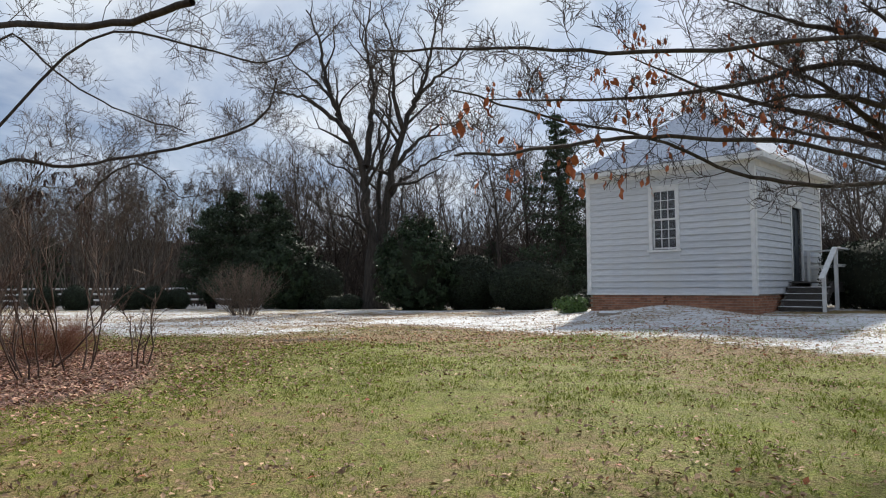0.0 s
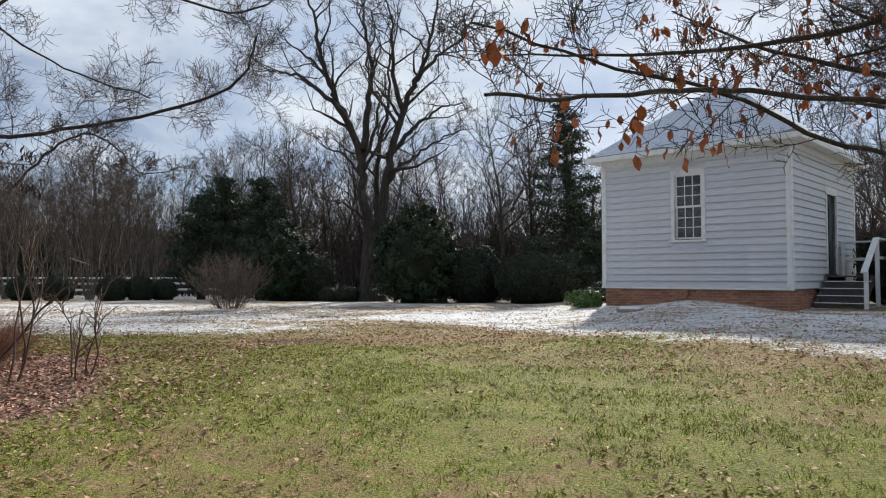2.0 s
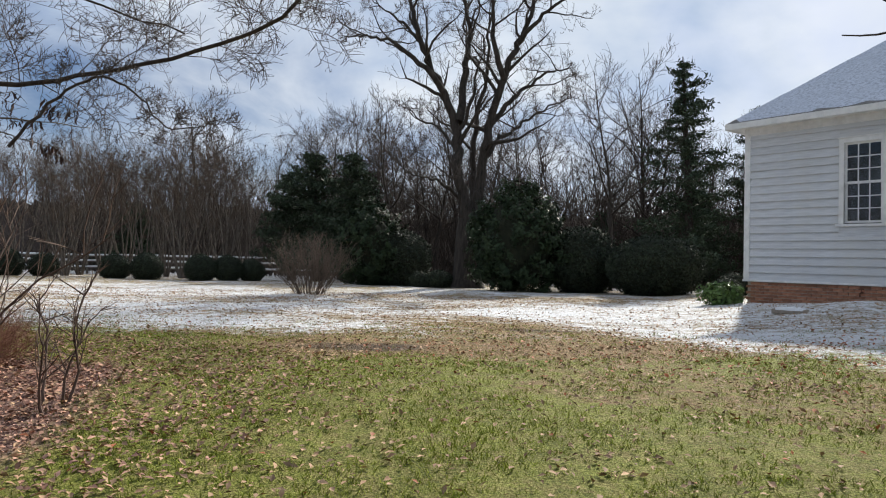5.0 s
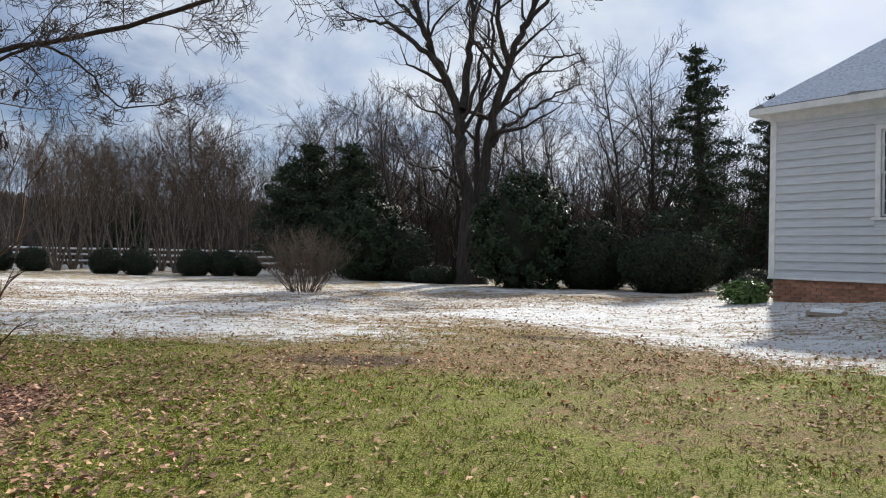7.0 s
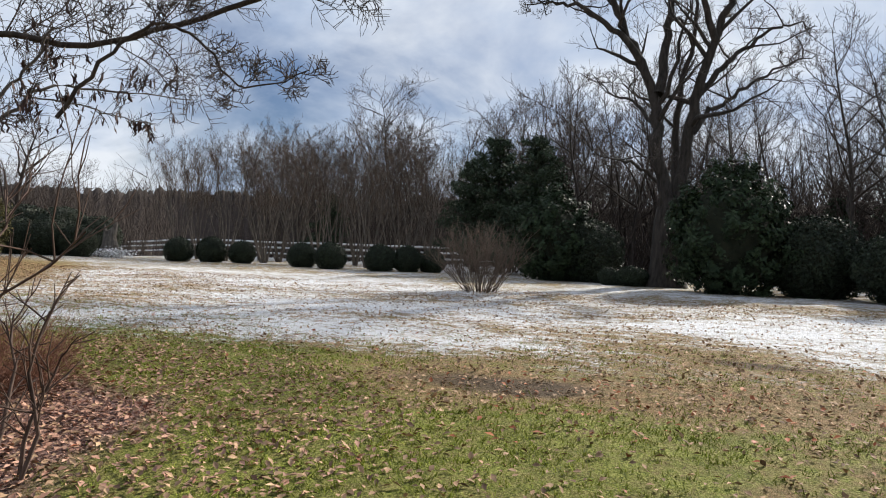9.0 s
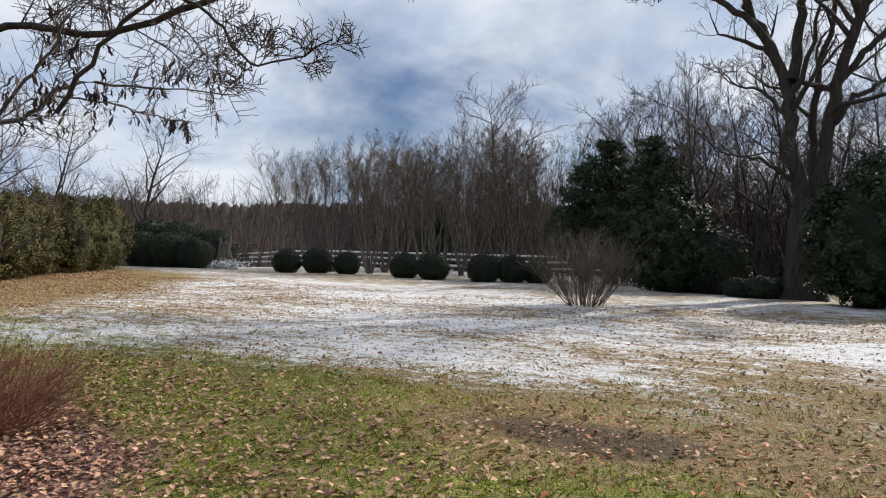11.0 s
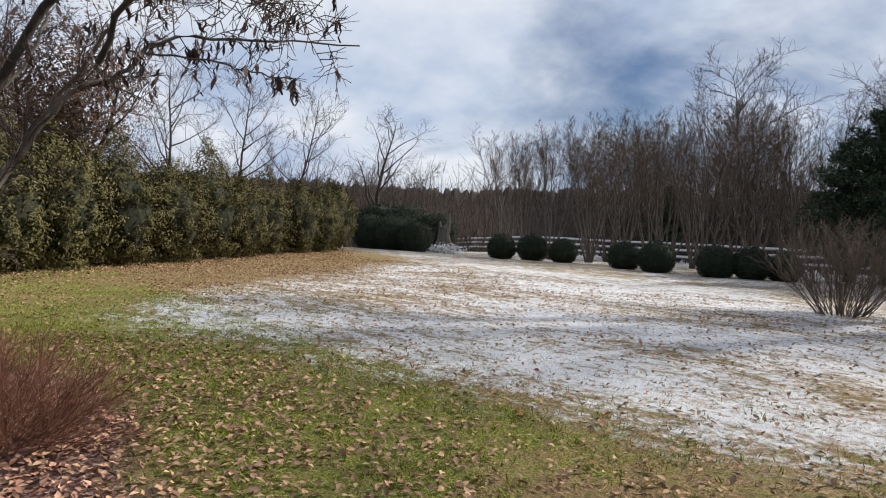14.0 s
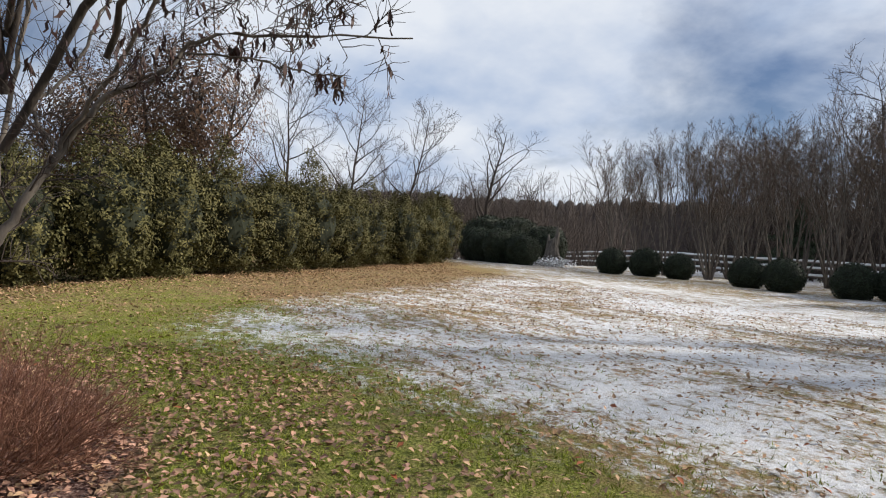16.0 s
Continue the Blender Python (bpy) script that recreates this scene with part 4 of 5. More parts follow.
slim = [tree_meshes(70 + k, 10, 0.10, limbs=10, count=7, depth=2, rmin=0.0075, first=0.3, limb_len=0.26, wobble=0.1, lift=0.1, twig=TWIG_BROWN, tight=0.5) for k in range(3)]
rng_w = random.Random(8)
tree("tall_bare_tree", woods[0], 3.3, 38.4, "tall bare tree with a twisted trunk at the wood's edge", 1.1, 30)
tree("tall_bare_tree", woods[1], -7.4, 36.9, "tall bare tree at the wood's edge", 0.95, 90)
round_tree = tree_meshes(97, 11, 0.14, limbs=18, count=9, depth=2, rmin=0.009, first=0.40, limb_len=0.50, wobble=0.18, lift=0.03, tight=0.8)
tree("tall_bare_tree", round_tree, -25.4, 54.0, "tall bare round-crowned tree standing above the wood", 1.28, 10)
tree("tall_bare_tree", round_tree, -13.9, 47.5, "tall bare round-crowned tree standing above the wood", 1.0, 130)
tree("tall_bare_tree", woods[3], 5.6, 42.0, "tall bare tree at the wood's edge", 1.2, 200)
tree("tall_bare_tree", woods[4], -1.0, 40.5, "tall bare tree at the wood's edge", 1.0, 260)
tree("tall_bare_tree", woods[0], -6.0, 42.5, "tall bare tree at the wood's edge", 1.1, 310)
for k in range(176):
    if k < 112:
        x, y = rng_w.uniform(-40, 30), rng_w.uniform(42, 60)
        if x < -12:
            y = rng_w.uniform(49, 62)
        s = rng_w.uniform(0.85, 1.15)
    else:
        a = rng_w.uniform(radians(48), radians(104))
        d = rng_w.uniform(56, 90)
        x, y, s = -d * math.sin(a), 8 + d * math.cos(a), rng_w.uniform(0.62, 0.9)
    m = woods[k % 5] if k % 3 else slim[k % 3]
    tree("bare_tree", m, x, y, "bare winter tree of the wood behind the lawn", s, rng_w.uniform(0, 360), "wood")
for k in range(18):
    x, y = 10 + rng_w.uniform(0, 26), rng_w.uniform(27, 50)
    tree("bare_tree", woods[k % 5], x, y, "bare winter tree behind the white house", rng_w.uniform(0.7, 1.05), rng_w.uniform(0, 360), "wood")

# many-stemmed crape myrtles behind the boxwood balls
myrtle = [tree_meshes(80 + k, 8.0, 0.055, trunks=8, fan=0.24, limbs=7, count=7, depth=2, first=0.38, limb_len=0.3, wobble=0.12, lift=0.09, bark=LIMB, twig=TWIG_BROWN, tight=0.5) for k in range(3)]
for k, (x, y) in enumerate(((-29.0, 35.5), (-27.2, 37.2), (-24.9, 37.7), (-22.4, 37.2), (-20.3, 37.8), (-18.3, 37.6), (-16.3, 38.0), (-26.0, 40.5), (-23.5, 41.0), (-21.2, 41.2), (-19.0, 41.5), (-16.8, 42.0), (-28.6, 42.0), (-30.8, 39.0))):
    tree("crape_myrtle", myrtle[k % 3], x, y, "bare many-stemmed crape myrtle with pale trunks", 0.93 + 0.05 * (k % 3), 51 * k, "crape myrtles")

# trees beyond the hedge
yard = tree_meshes(91, 7.2, 0.12, limbs=10, count=6, depth=2, first=0.25, limb_len=0.42, wobble=0.12, lift=0.05, twig=TWIG)
tree("yard_tree", yard, -44.3, 37.1, "small bare tree with a rounded crown", 1.6, 0, wide=1.3)
for x, y, s, k in ((-47, 22.8, 1.35, 3), (-44.5, 26.5, 1.2, 4), (-45.3, 30.8, 1.1, 1), (-50, 18, 1.2, 2), (-40, 12, 1.1, 0), (-36, 5, 1.1, 1), (-30, 2, 1.0, 4)):
    tree("bare_tree", woods[k], x, y, "bare winter tree standing beyond the hedge", s, 40 * k, "trees beyond the hedge")
russet = tree_meshes(93, 7.4, 0.16, trunks=3, fan=0.22, limbs=8, count=7, depth=3, first=0.15, limb_len=0.40, wobble=0.13, lift=0.03, twig=TWIG_BROWN, rmin=0.008)
rng_r = np.random.default_rng(33)
d = rng_r.normal(0, 1, (12000, 3))
d /= np.linalg.norm(d, axis=1, keepdims=True)
c = d * (lumpy(rng_r, d, 0.25, 20) * rng_r.random(12000) ** 0.45)[:, None] * np.array([2.5, 2.5, 3.1]) + np.array([0, 0, 4.2])
v, f = leaf_faces(rng_r, c, d, 0.06, 0.5, 0.6)
RUSSET = material("russet_leaf", [(0.3, (0.055, 0.032, 0.02)), (0.7, (0.17, 0.10, 0.062))], 2, rough=0.8, per_piece=0.4, island=True)
russet_leaves = mesh_arrays("foliage", v, f, RUSSET)
for x, y, s, turn in ((-31.6, 14.6, 1.26, 0), (-31.0, 11.0, 1.05, 120)):
    ob = tree("russet_tree", russet, x, y, "dense brown twiggy tree with withered leaves above the hedge", s, turn)
    part_mesh("foliage", russet_leaves, ob, "withered brown leaves")

# undergrowth of the wood
rng_u = np.random.default_rng(5)
und = Tubes()
for k in range(7500):
    if k < 5000:
        x, y = rng_u.uniform(-36, 38), rng_u.uniform(41, 60)
        if x < -13:
            y += 6
    else:
        a, d = rng_u.uniform(radians(46), radians(104)), rng_u.uniform(52, 84)
        x, y = -d * math.sin(a), 8 + d * math.cos(a)
    h = rng_u.uniform(2.5, 7.5)
    p = curve(rng_u, (x, y, ground_z(x, y) - 0.1), (rng_u.normal(0, 0.25), rng_u.normal(0, 0.25), 1), h, 3, 0.16, 0.05)
    und.add(p, (0.05, 0.038, 0.026, 0.010), 3)
    for _ in range(3):
        at, tan = along(p, rng_u.uniform(0.3, 0.95))
        und.add(curve(rng_u, at, tan + rng_u.normal(0, 0.6, 3), h * 0.35, 2, 0.15, 0.05), (0.018, 0.013, 0.008), 3)
tagged(new("undergrowth", und.mesh("undergrowth", TWIG)), "brown tangled bare undergrowth of the wood", "undergrowth", kind="stuff")

# a far wooded rise that closes the view
ang = np.linspace(radians(-100), radians(190), 2600)
rows = []
for k, (d, hgt) in enumerate(((95, 0.0), (97, 1.0), (104, 1.15))):
    top = 6.3 + 2.2 * fbm(ang * 40 + 70, ang * 0 + 3.3, 31, 3.0) + 1.3 * fbm(ang * 900 + 70, ang * 0 + 9.1, 32, 3.0)
    rows.append(np.stack([-d * np.sin(ang), 8 + d * np.cos(ang), -4 + hgt * (top + 2.2)], 1))
n_a = len(ang)
ii = np.arange(n_a - 1)
fs = np.concatenate([np.stack([r * n_a + ii, r * n_a + ii + 1, (r + 1) * n_a + ii + 1, (r + 1) * n_a + ii], 1) for r in range(2)])
tagged(new("backdrop", mesh_arrays("backdrop", np.concatenate(rows), fs, FAR_WOOD)), "distant brown wooded rise", "backdrop", kind="structure")

# ---- rail fence with snow on its rails ----
fence = tagged(new("rail_fence"), "weathered three-rail fence with snow on the rails", "fence")
fp = [(-56.0, 51.0), (-48.8, 48.8), (-40.5, 46.3), (-31.6, 44.2), (-25.0, 44.6), (-18.4, 45.1), (-10.0, 46.0)]
for (xa, ya), (xb, yb) in zip(fp, fp[1:]):
    n = max(1, round(math.hypot(xb - xa, yb - ya) / 2.8))
    for k in range(n):
        x0, y0, x1, y1 = (xa + (xb - xa) * k / n, ya + (yb - ya) * k / n, xa + (xb - xa) * (k + 1) / n, ya + (yb - ya) * (k + 1) / n)
        za, zb = ground_z(x0, y0), ground_z(x1, y1)
        tb = Tubes()
        tb.add([(x0, y0, za - 0.2), (x0, y0, za + 1.25)], [0.07, 0.065], 6)
        part_mesh("fence_post", tb.mesh("fence_post", FENCE_WOOD), fence)
        for h in (0.4, 0.78, 1.12):
            tb = Tubes()
            tb.add([(x0, y0, za + h), (x1, y1, zb + h)], [0.06, 0.055], 5)
            rail = part_mesh("rail", tb.mesh("rail", FENCE_WOOD), fence)
            tb = Tubes()
            tb.add([(x0, y0, za + h + 0.055), ((x0 + x1) / 2, (y0 + y1) / 2, (za + zb) / 2 + h + 0.06), (x1, y1, zb + h + 0.055)], [0.075, 0.08, 0.075], 6)
            part_mesh("snow_cap", tb.mesh("snow_cap", SNOW), rail, "snow lying on the rail")

# ---- the broken stump ----
stump = tagged(new("tree_stump"), "tall broken ivy-grown tree stump dusted with snow", "stump")
stump.matrix_basis = pose(-31.8, 33.6, ground_z(-31.8, 33.6))
bm = bmesh.new()
rr = random.Random(3)
rings = []
for k in range(9):
    z = k / 8
    ring = []
    for j in range(14):
        a = j / 14 * 6.283
        r = 0.34 + 0.42 * (1 - z) ** 2.2 + 0.07 * math.sin(3 * a + 4 * z) + rr.uniform(-0.04, 0.04)
        top = 1.55 + 0.5 * max(0, math.cos(a - 0.4)) ** 3 + rr.uniform(-0.1, 0.1) if k == 8 else 1.55 * z
        ring.append(bm.verts.new((r * math.cos(a), r * math.sin(a) * 0.85, top - 0.1)))
    rings.append(ring)
for a, b in zip(rings, rings[1:]):
    for j in range(14):
        bm.faces.new((a[j], a[(j + 1) % 14], b[(j + 1) % 14], b[j]))
bm.faces.new(rings[-1])
part("trunk", bm, STUMP_BARK, stump)
tb = Tubes()
tb.add([(0.2, 0, 1.2), (0.3, 0.05, 1.8), (0.28, 0.05, 2.2)], [0.16, 0.11, 0.06], 8)
tb.add([(-0.2, 0, 1.0), (-0.4, 0.0, 1.5), (-0.55, 0.1, 1.75)], [0.12, 0.08, 0.03], 7)
part_mesh("broken_limb", tb.mesh("broken_limb", STUMP_BARK), stump)
rng_s = np.random.default_rng(14)
c = rng_s.normal(0, 1, (900, 3)) * np.array([0.6, 0.45, 0.16]) + np.array([0.4, -0.3, 0.22])
c[:, 2] = np.abs(c[:, 2])
v, f = leaf_faces(rng_s, c, np.tile([0.0, 0.0, 1.0], (900, 1)) + rng_s.normal(0, 0.3, (900, 3)), 0.07)
part_mesh("snow_clump", mesh_arrays("snow_clump", v, f, SNOW), stump, "snow-dusted leaves at the stump's foot")

# ---- brown shrub of many stems on the lawn ----
def stem_bush(name, seed, x, y, height, spread, stems, mat, label, side=5, r=0.012, arch=0.0, sub=0.3, base=0.3, bend=0.09, lean=(0, 0)):
    rng = np.random.default_rng(seed)
    ob = tagged(new(name), label, "shrub")
    ob.matrix_basis = pose(x, y, ground_z(x, y))
    for k in range(stems):
        wood = Tubes()
        a, q = rng.random() * 6.283, rng.random() ** 0.5
        d = np.array([math.cos(a) * spread * q, math.sin(a) * spread * q, 1]) + np.array([lean[0], lean[1], 0])
        p = curve(rng, (math.cos(a) * base * q, math.sin(a) * base * q, -0.05), d, height * rng.uniform(0.7, 1.08) * math.sqrt(1 + (spread * q) ** 2 * 0.4), 6, bend, 0.03 - arch)
        wood.add(p, np.linspace(r, r * 0.35, 7), 4)
        for _ in range(side):
            at, tan = along(p, rng.uniform(0.25, 0.97))
            s = curve(rng, at, tan * 0.8 + rng.normal(0, 0.45, 3) + np.array([0, 0, 0.3]), height * sub * rng.uniform(0.5, 1.2), 4, 0.14, 0.04)
            wood.add(s, np.linspace(r * 0.45, r * 0.2, 5), 3)
            for _ in range(2):
                at2, tan2 = along(s, rng.uniform(0.3, 0.9))
                wood.add(curve(rng, at2, tan2 + rng.normal(0, 0.5, 3), height * sub * 0.45, 2, 0.1, 0.05), (r * 0.28, r * 0.22, r * 0.15), 3)
        part_mesh("stem", wood.mesh("stem", mat), ob)
    return ob


stem_bush("lawn_shrub", 51, -6.65, 23.1, 1.6, 0.75, 85, TWIG_GREY, "bare brown shrub of many upright stems on the snowy lawn", 9, 0.010, 0.0, 0.26, 0.4, 0.17)


# ---- near trees, shaped limb by limb ----
def limb(rng, parent, crown, points, r0, r1, mat, shoots, length, depth=2, tips=None, name="limb", u0=0.15, spread=0.6):
    q = catmull(points)
    q[1:-1] += rng.normal(0, 0.012, (len(q) - 2, 3))
    tb = Tubes()
    tb.add(q, np.linspace(r0, r1, len(q)), 8)
    part_mesh(name, tb.mesh(name, mat), parent)
    branch_out(rng, crown, q, r0 * 0.55, depth, length, shoots, spread, 0.02, 0.17, u0, tips, rmin=0.0038)
    return q


def hanging(rng, tips, count, size, mat, name, parent, label, aspect, hang=1.0, low=2.68):
    """Leaves or pods that hang from thin shoots."""
    c, t = [], []
    for _ in range(count):
        q = tips[rng.integers(len(tips))]
        at, _d = along(q, rng.random() * 0.98)
        c.append(at)
    c = np.array(c)
    c = c[c[:, 2] > low]
    n = len(c)
    s = size * rng.uniform(0.6, 1.25, (n, 1))
    d = rng.normal(0, 0.45, (n, 3)) + np.array([0, 0, -hang])
    d /= np.linalg.norm(d, axis=1, keepdims=True)
    b = np.cross(d, rng.normal(0, 1, (n, 3)))
    b /= np.linalg.norm(b, axis=1, keepdims=True)
    w = np.cross(d, b)
    v = np.empty((n, 8, 3))
    for k, (u, wd, fold) in enumerate(((0.0, 0.06, 0), (0.3, 0.9, 0.2), (0.65, 1.0, -0.1), (1.0, 0.1, 0.25))):
        v[:, 2 * k] = c + d * s * u + b * s * aspect * wd + w * s * fold * 0.5
        v[:, 2 * k + 1] = c + d * s * u - b * s * aspect * wd + w * s * (fold * 0.5 + 0.12)
    i = np.arange(n)[:, None] * 8
    f = np.concatenate([np.hstack([i + 2 * k, i + 2 * k + 1, i + 2 * k + 3, i + 2 * k + 2]) for k in range(3)])
    tagged(part_mesh(name, mesh_arrays(name, v.reshape(-1, 3), f, mat), parent, label), kind="stuff")


pod_tree = tagged(new("pod_tree"), "leaning grey multi-stem tree hung with dark seed pods", "tree")
rng_p = np.random.default_rng(61)
pc, ptips = Tubes(), []
limb(rng_p, pod_tree, pc, [(-6.98, 9.82, 0.25), (-6.99, 10.18, 1.29), (-7.00, 10.41, 1.73), (-7.06, 10.66, 2.19), (-7.05, 10.95, 2.62), (-6.96, 11.27, 2.79), (-6.90, 11.52, 3.09), (-6.67, 12.16, 3.16), (-6.36, 12.96, 3.22)], 0.040, 0.006, LIMB, 23, 0.55, 1, ptips, "trunk")
limb(rng_p, pod_tree, pc, [(-7.00, 11.31, 2.99), (-6.76, 11.84, 2.97), (-6.57, 12.13, 2.89), (-6.38, 12.42, 2.85)], 0.009, 0.005, LIMB, 13, 0.31, 1, ptips, "limb")
limb(rng_p, pod_tree, pc, [(-7.00, 10.15, 1.14), (-7.37, 10.20, 1.59), (-7.68, 10.26, 2.07), (-7.88, 10.32, 2.77), (-7.97, 10.38, 3.35), (-8.09, 10.38, 4.04)], 0.025, 0.015, LIMB, 14, 0.85, 1, ptips, "limb")
limb(rng_p, pod_tree, pc, [(-7.06, 10.53, 1.97), (-7.03, 10.73, 2.35), (-6.81, 11.00, 2.83), (-6.61, 11.20, 3.21), (-6.46, 11.31, 3.57)], 0.019, 0.012, LIMB, 14, 0.73, 1, ptips, "limb")
limb(rng_p, pod_tree, pc, [(-7.06, 10.66, 2.19), (-7.47, 10.49, 2.51), (-7.68, 10.77, 2.97), (-7.83, 10.94, 3.50), (-8.02, 11.02, 4.05)], 0.015, 0.01, LIMB, 13, 0.73, 1, ptips, "limb")
limb(rng_p, pod_tree, pc, [(-7.68, 10.26, 2.07), (-7.69, 10.02, 2.75), (-7.44, 9.83, 2.44), (-7.35, 9.54, 2.28)], 0.012, 0.008, LIMB, 13, 0.73, 1, ptips, "limb")
limb(rng_p, pod_tree, pc, [(-7.25, 10.22, 1.64), (-7.26, 9.97, 1.75), (-7.24, 9.77, 1.86), (-7.25, 9.51, 1.92)], 0.011, 0.005, BARK, 11, 0.44, 2, [], "limb")
limb(rng_p, pod_tree, pc, [(-7.45, 10.3, 2.2), (-7.03, 10.91, 3.39), (-6.28, 11.51, 3.44), (-5.22, 11.89, 3.70), (-3.75, 11.87, 4.04), (-3.06, 11.85, 4.42), (-2.86, 11.82, 5.01)], 0.034, 0.018, BARK, 22, 0.99, 2, [], "limb")
limb(rng_p, pod_tree, pc, [(-7.45, 10.3, 2.6), (-6.87, 9.81, 5.08), (-4.85, 7.45, 4.29), (-3.09, 6.38, 3.87), (-2.16, 5.87, 3.87)], 0.036, 0.034, BARK, 10, 0.77, 2, [], "limb")
limb(rng_p, pod_tree, pc, [(-7.4, 10.3, 2.7), (-7.02, 10.80, 5.36), (-6.40, 11.32, 4.97), (-5.71, 11.85, 4.53), (-4.44, 11.87, 4.09)], 0.024, 0.010, BARK, 14, 0.88, 2, [], "limb")
limb(rng_p, pod_tree, pc, [(-7.4, 10.3, 3.0), (-5.58, 10.80, 5.35), (-3.88, 10.81, 5.21), (-2.80, 10.82, 4.98), (-1.99, 10.80, 5.42)], 0.024, 0.010, BARK, 17, 0.88, 2, [], "limb")
limb(rng_p, pod_tree, pc, [(-5.83, 10.89, 2.63), (-5.40, 11.05, 3.18), (-4.99, 11.21, 3.43), (-4.64, 11.32, 3.21), (-4.30, 11.42, 2.90), (-3.83, 11.61, 3.05)], 0.019, 0.005, BARK, 17, 0.39, 2, [], "limb")
part_mesh("crown", pc.mesh("crown", TWIG), pod_tree)
hanging(rng_p, ptips, 640, 0.105, POD, "seed_pod_mass", pod_tree, "dark brown flat hanging seed pods", 0.11, 1.6)

oak = tagged(new("oak_tree"), "oak with low spreading bare limbs and rusty leaves", "tree")
rng_o = np.random.default_rng(62)
oc, otips, obare = Tubes(), [], []
limb(rng_o, oak, oc, [(6.7, 9.5, -0.1), (6.65, 9.45, 1.2), (6.6, 9.4, 2.8), (6.7, 9.5, 5.0), (6.5, 9.8, 8.0)], 0.34, 0.14, BARK_BIG, 14, 1.6, 2, obare, "trunk", 0.45)
for pts, r, leafy in (
        ([(6.6, 9.4, 2.5), (5.76, 8.94, 2.71), (4.6, 8.5, 2.62), (3.46, 8.14, 2.74), (2.33, 7.72, 3.06), (1.31, 7.32, 3.16), (0.1, 6.9, 3.38)], 0.036, False),
        ([(6.6, 9.4, 2.9), (4.6, 8.6, 3.15), (3.2, 8.0, 3.1), (2.1, 7.4, 3.0), (1.2, 6.6, 2.75), (0.6, 6.0, 2.57), (0.1, 5.4, 2.43)], 0.034, True),
        ([(6.6, 9.4, 3.6), (5.13, 7.86, 4.2), (2.38, 6.88, 3.74), (0.8, 6.6, 3.72), (-0.6, 6.39, 3.62)], 0.036, False),
        ([(6.64, 9.41, 3.29), (5.87, 9.39, 3.64), (5.25, 9.37, 4.14), (4.78, 9.65, 4.47), (4.06, 9.82, 5.03)], 0.055, False),
        ([(6.44, 8.86, 4.21), (5.27, 8.84, 4.66), (4.64, 9.02, 4.88), (3.86, 9.30, 5.31)], 0.055, False),
        ([(6.80, 9.40, 3.59), (5.49, 8.88, 3.78), (4.57, 8.68, 3.80), (3.77, 8.49, 3.61)], 0.055, False),
        ([(6.6, 9.4, 3.9), (5.4, 8.9, 4.3), (4.0, 9.2, 4.1), (2.4, 9.5, 4.0), (0.6, 9.9, 4.1)], 0.055, True),
        ([(6.6, 9.4, 3.2), (5.6, 10.2, 3.9), (4.4, 11.0, 4.5), (3.2, 11.6, 5.3)], 0.06, True),
        ([(6.6, 9.4, 4.6), (5.2, 8.2, 5.0), (3.4, 7.4, 5.2), (1.2, 6.8, 5.3)], 0.06, False),
        ([(6.6, 9.4, 3.0), (7.0, 11.0, 3.6), (6.6, 12.6, 4.2), (5.8, 13.8, 5.0)], 0.07, True),
        ([(6.6, 9.4, 3.4), (6.0, 7.6, 3.9), (5.2, 5.8, 4.0), (4.6, 4.2, 4.2)], 0.06, False)):
    limb(rng_o, oak, oc, pts, r, 0.010, BARK, 14 if leafy else 18, 0.75, 2, otips if leafy else obare)
part_mesh("crown", oc.mesh("crown", TWIG), oak)
hanging(rng_o, otips, 500, 0.115, OAK_LEAF, "oak_foliage", oak, "rusty orange dry oak leaves", 0.24, 1.3, 2.25)

# ---- the leaf-strewn bed ----
stem_bush("red_twig_bush", 63, -6.0, 10.3, 0.62, 1.25, 130, TWIG_RED, "low reddish bush of fine bare twigs", 12, 0.0042, 0.0, 0.42, 0.32, 0.19, (0.3, 0.3))
for k, (x, y, h, n) in enumerate(((-4.75, 9.1, 2.3, 4), (-5.4, 9.2, 2.5, 4), (-4.15, 9.2, 1.0, 4), (-5.7, 8.5, 2.5, 5), (-6.2, 8.8, 2.3, 4), (-4.9, 8.4, 1.3, 4))):
    stem_bush("bed_sapling", 64 + k, x, y, h, 0.34, n, SAPLING, "slender bare upright saplings in the leaf bed", 9, 0.015, 0.0, 0.30, 0.22, 0.19)

# ---- splash slab by the footing ----
slab = tagged(new("splash_slab"), "small snow-topped stone slab on the ground", "slab")
slab.matrix_basis = pose(4.3, 18.0, ground_z(4.3, 18.0), 0, 0, -30)
part("stone", box(-0.3, 0.3, -0.14, 0.14, -0.02, 0.07, 0.015), MORTAR, slab)
part("snow_top", box(-0.235, 0.235, -0.155, 0.155, 0.03, 0.10, 0.02), SNOW, slab)

# ---- grass and fallen leaves ----
rng_g = np.random.default_rng(77)


def scatter(n, x0, x1, y0, y1, keep):
    x, y = rng_g.uniform(x0, x1, n), rng_g.uniform(y0, y1, n)
    k = rng_g.random(n) < keep(x, y)
    return x[k], y[k]


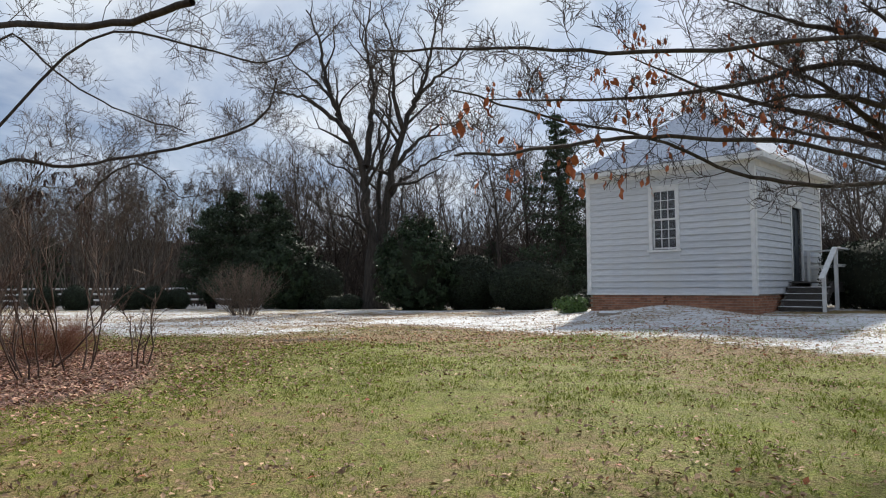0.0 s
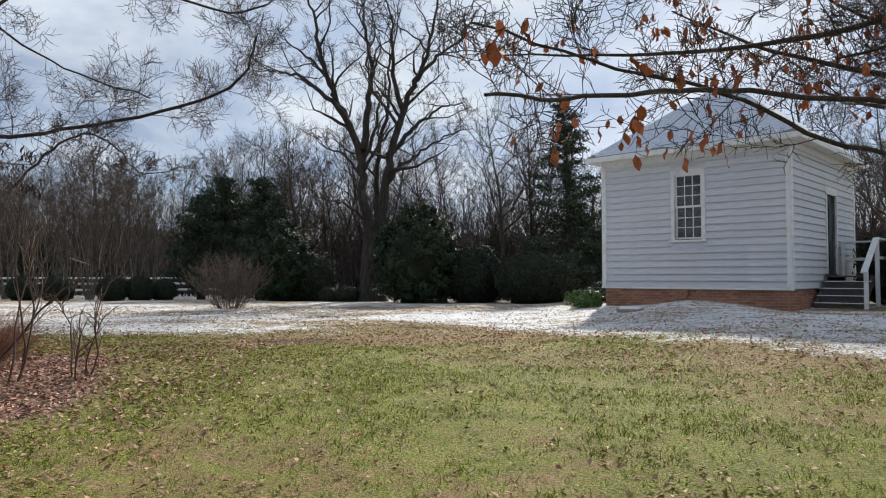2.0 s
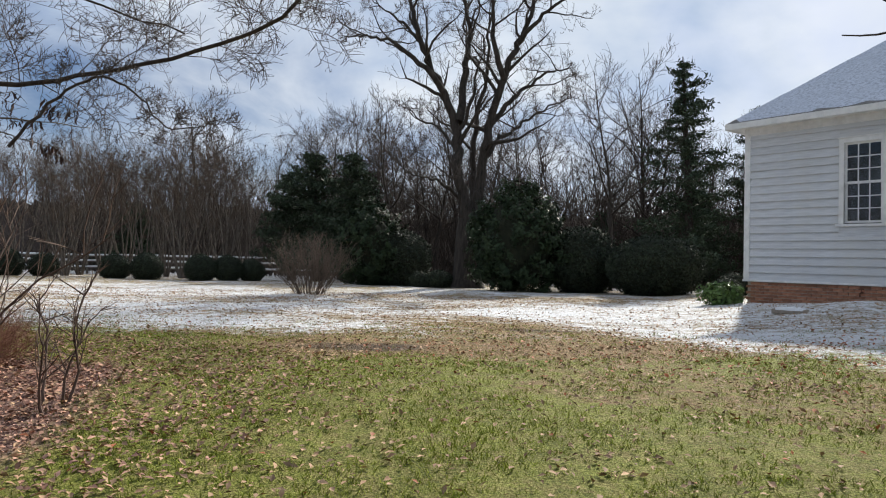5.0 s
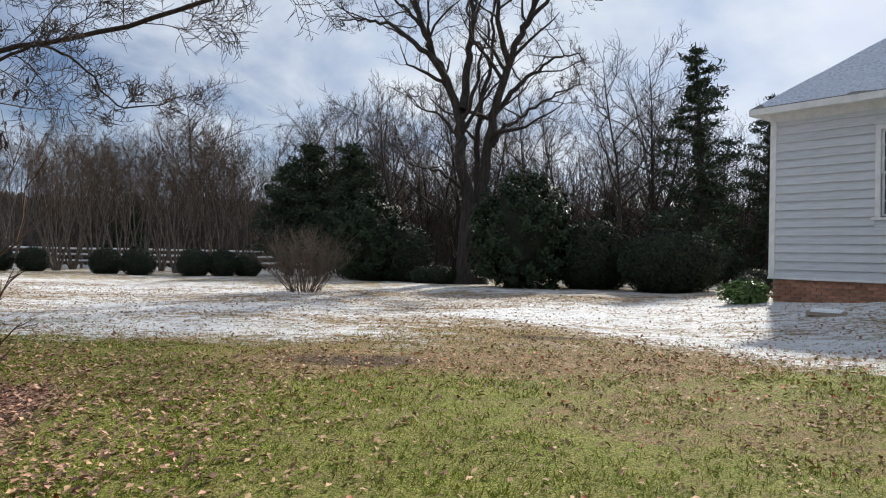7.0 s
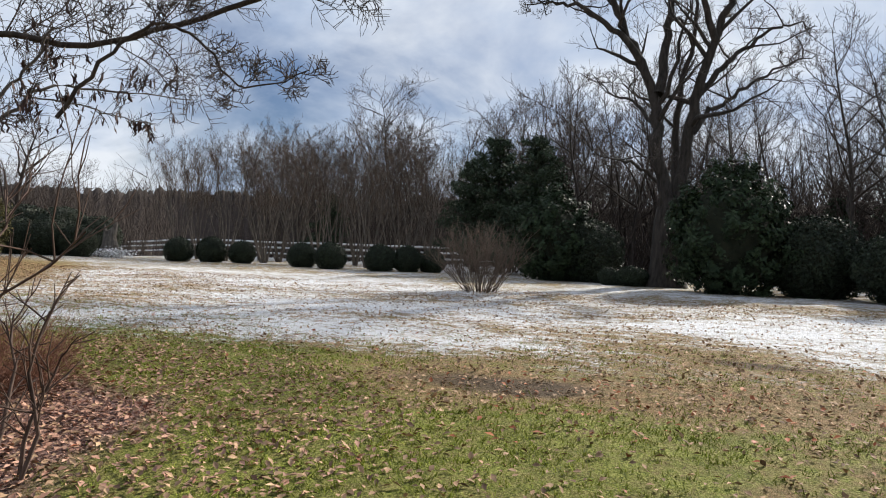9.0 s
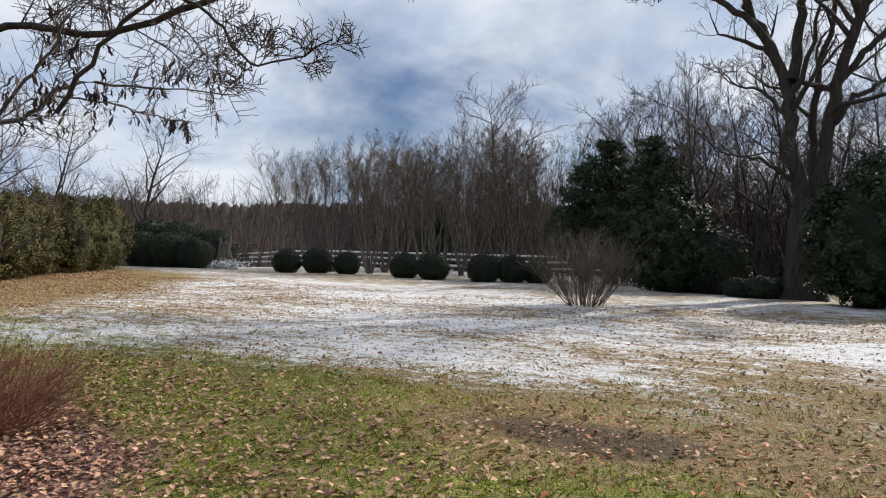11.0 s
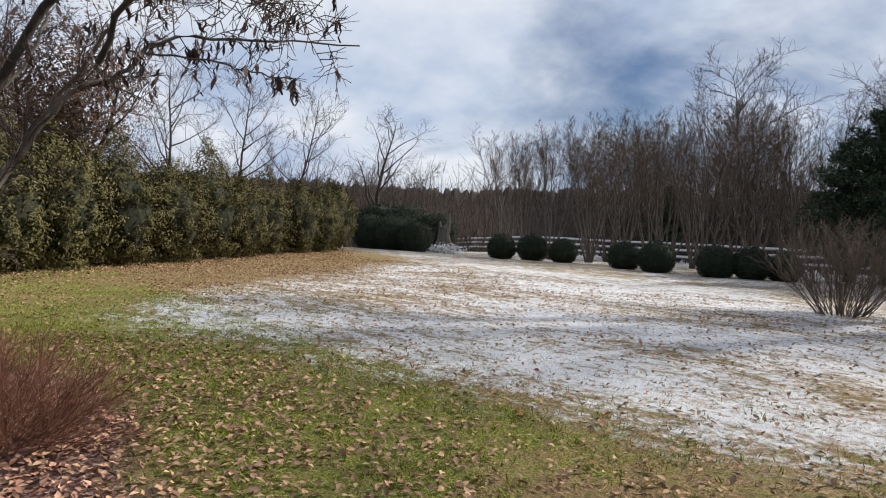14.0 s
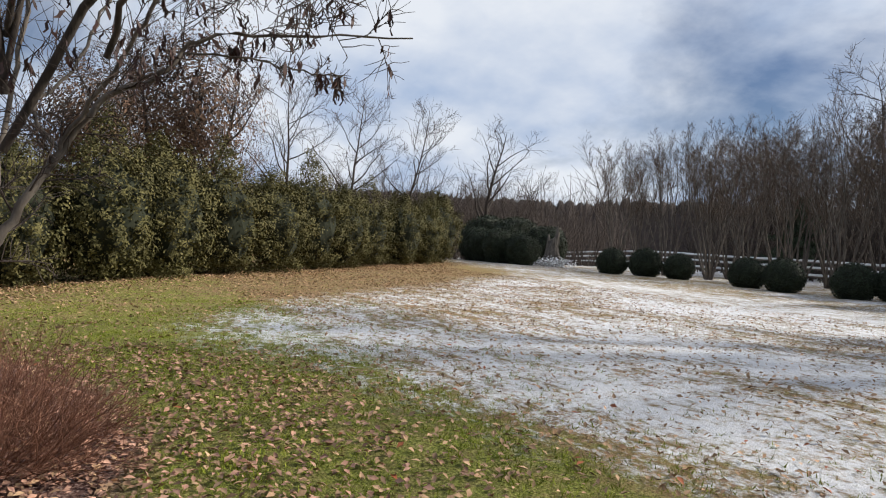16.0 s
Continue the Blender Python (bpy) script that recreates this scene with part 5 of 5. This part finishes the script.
def blades(name, x, y, height, width, mat, label, per=4, fall=0.9):
    x, y = np.repeat(x, per), np.repeat(y, per)
    n = len(x)
    x, y = x + rng_g.normal(0, 0.022, n), y + rng_g.normal(0, 0.022, n)
    base = np.stack([x, y, terrain(x, y) - 0.004], 1)
    h = height * rng_g.uniform(0.5, 1.3, (n, 1))
    lean = rng_g.normal(0, fall, (n, 3))
    lean[:, 2] = 1.0
    lean /= np.linalg.norm(lean, axis=1, keepdims=True)
    a = rng_g.random(n) * 6.283
    w = np.stack([np.cos(a), np.sin(a), np.zeros(n)], 1) * width
    v = np.stack([base - w, base + w, base + lean * h], 1).reshape(-1, 3)
    tagged(new(name, mesh_arrays(name, v, np.arange(3 * n).reshape(-1, 3), mat)), label, "grass", kind="stuff")


def bare(x, y):
    return (1 - bed_amount(x, y)) * (1 - 0.8 * dirt_amount(x, y))


def tufts(x, y):
    return np.clip(0.18 + 2.6 * (fbm(x + 60, y + 11, 41, 0.55) - 0.36), 0.05, 1)


gxs, gys = scatter(150000, -14, 8.5, 0.5, 15.5, lambda x, y: bare(x, y) * (1 - 0.75 * dry_amount(x, y)) * (1 - 0.8 * snow_amount(x, y)) * tufts(x, y))
blades("grass", gxs, gys, 0.045, 0.0042, GRASS, "short green winter grass", 4)
sxs, sys_ = scatter(130000, -28, 8.5, 0.5, 24, lambda x, y: bare(x, y) * (0.10 + 0.75 * dry_amount(x, y)) * np.clip(2.4 * (fbm(x + 17, y + 90, 42, 0.4) - 0.28), 0.05, 1) * (1 - 0.88 * snow_amount(x, y)))
blades("straw", sxs, sys_, 0.04, 0.0042, STRAW, "dry straw-coloured grass", 3, 1.6)


def leaf_litter(name, x, y, size, mat, label):
    n = len(x)
    c = np.stack([x, y, terrain(x, y) + 0.012 + 0.012 * rng_g.random(n)], 1)
    nn = np.tile([0.0, 0.0, 1.0], (n, 1)) + rng_g.normal(0, 0.34, (n, 3))
    nn /= np.linalg.norm(nn, axis=1, keepdims=True)
    v, f = leaf_faces(rng_g, c, nn, size, 0.55)
    tagged(new(name, mesh_arrays(name, v, f, mat)), label, "fallen leaves", kind="stuff")


def litter(x, y):
    near_bed = 0.8 * (1 - step(0.9, 1.75, np.hypot((x + 6.2) / 3.3, (y - 9.0) / 3.2) + 0.5 * (fbm(x + 31, y + 14, 23, 1.0) - 0.5)))
    return np.clip(0.17 + 0.05 * step(7, 10, y) + near_bed + 0.5 * dry_amount(x, y) * step(7, 10, y) + 0.35 * (fbm(x + 9, y + 4, 21, 1.8) > 0.6), 0, 1) * (1 - 0.95 * snow_amount(x, y))


lx, ly = scatter(170000, -27, 9, 1, 24, litter)
leaf_litter("fallen_leaf_litter", lx, ly, 0.027, DEAD_LEAF, "tan and brown fallen leaves on the lawn")
bx, by = scatter(38000, -10.2, -2.2, 4.8, 12.8, lambda x, y: np.maximum(bed_amount(x, y), 0.28 * (1 - step(1.0, 1.5, np.hypot((x + 6.4) / 3.3, (y - 9.0) / 3.1)))))
leaf_litter("bed_leaf_litter", bx, by, 0.027, RED_LEAF, "reddish brown fallen leaves covering the bed")
rx, ry = scatter(9000, -9, 7, 4, 15.5, lambda x, y: 0.05 + 0.5 * (1 - step(0.5, 1.6, np.abs(y - 12.6 - 0.15 * x))) * step(-4, -1.5, x) + 0.4 * step(8.5, 11, y) * step(0.5, 3, x) * (1 - 0.93 * snow_amount(x, y)))
leaf_litter("red_leaf_litter", rx, ry, 0.030, OAK_LEAF, "scattered rusty oak leaves on the lawn")
hx2, hy2 = scatter(60000, -30, -10, 4, 27, lambda x, y: 1 - step(0.2, 3.2, np.abs((x + 13.9) + 0.86 * (y - 7.0) * step(4, 9, y))))
leaf_litter("hedge_leaf_litter", hx2, hy2, 0.03, DEAD_LEAF, "brown fallen leaves along the hedge's foot")
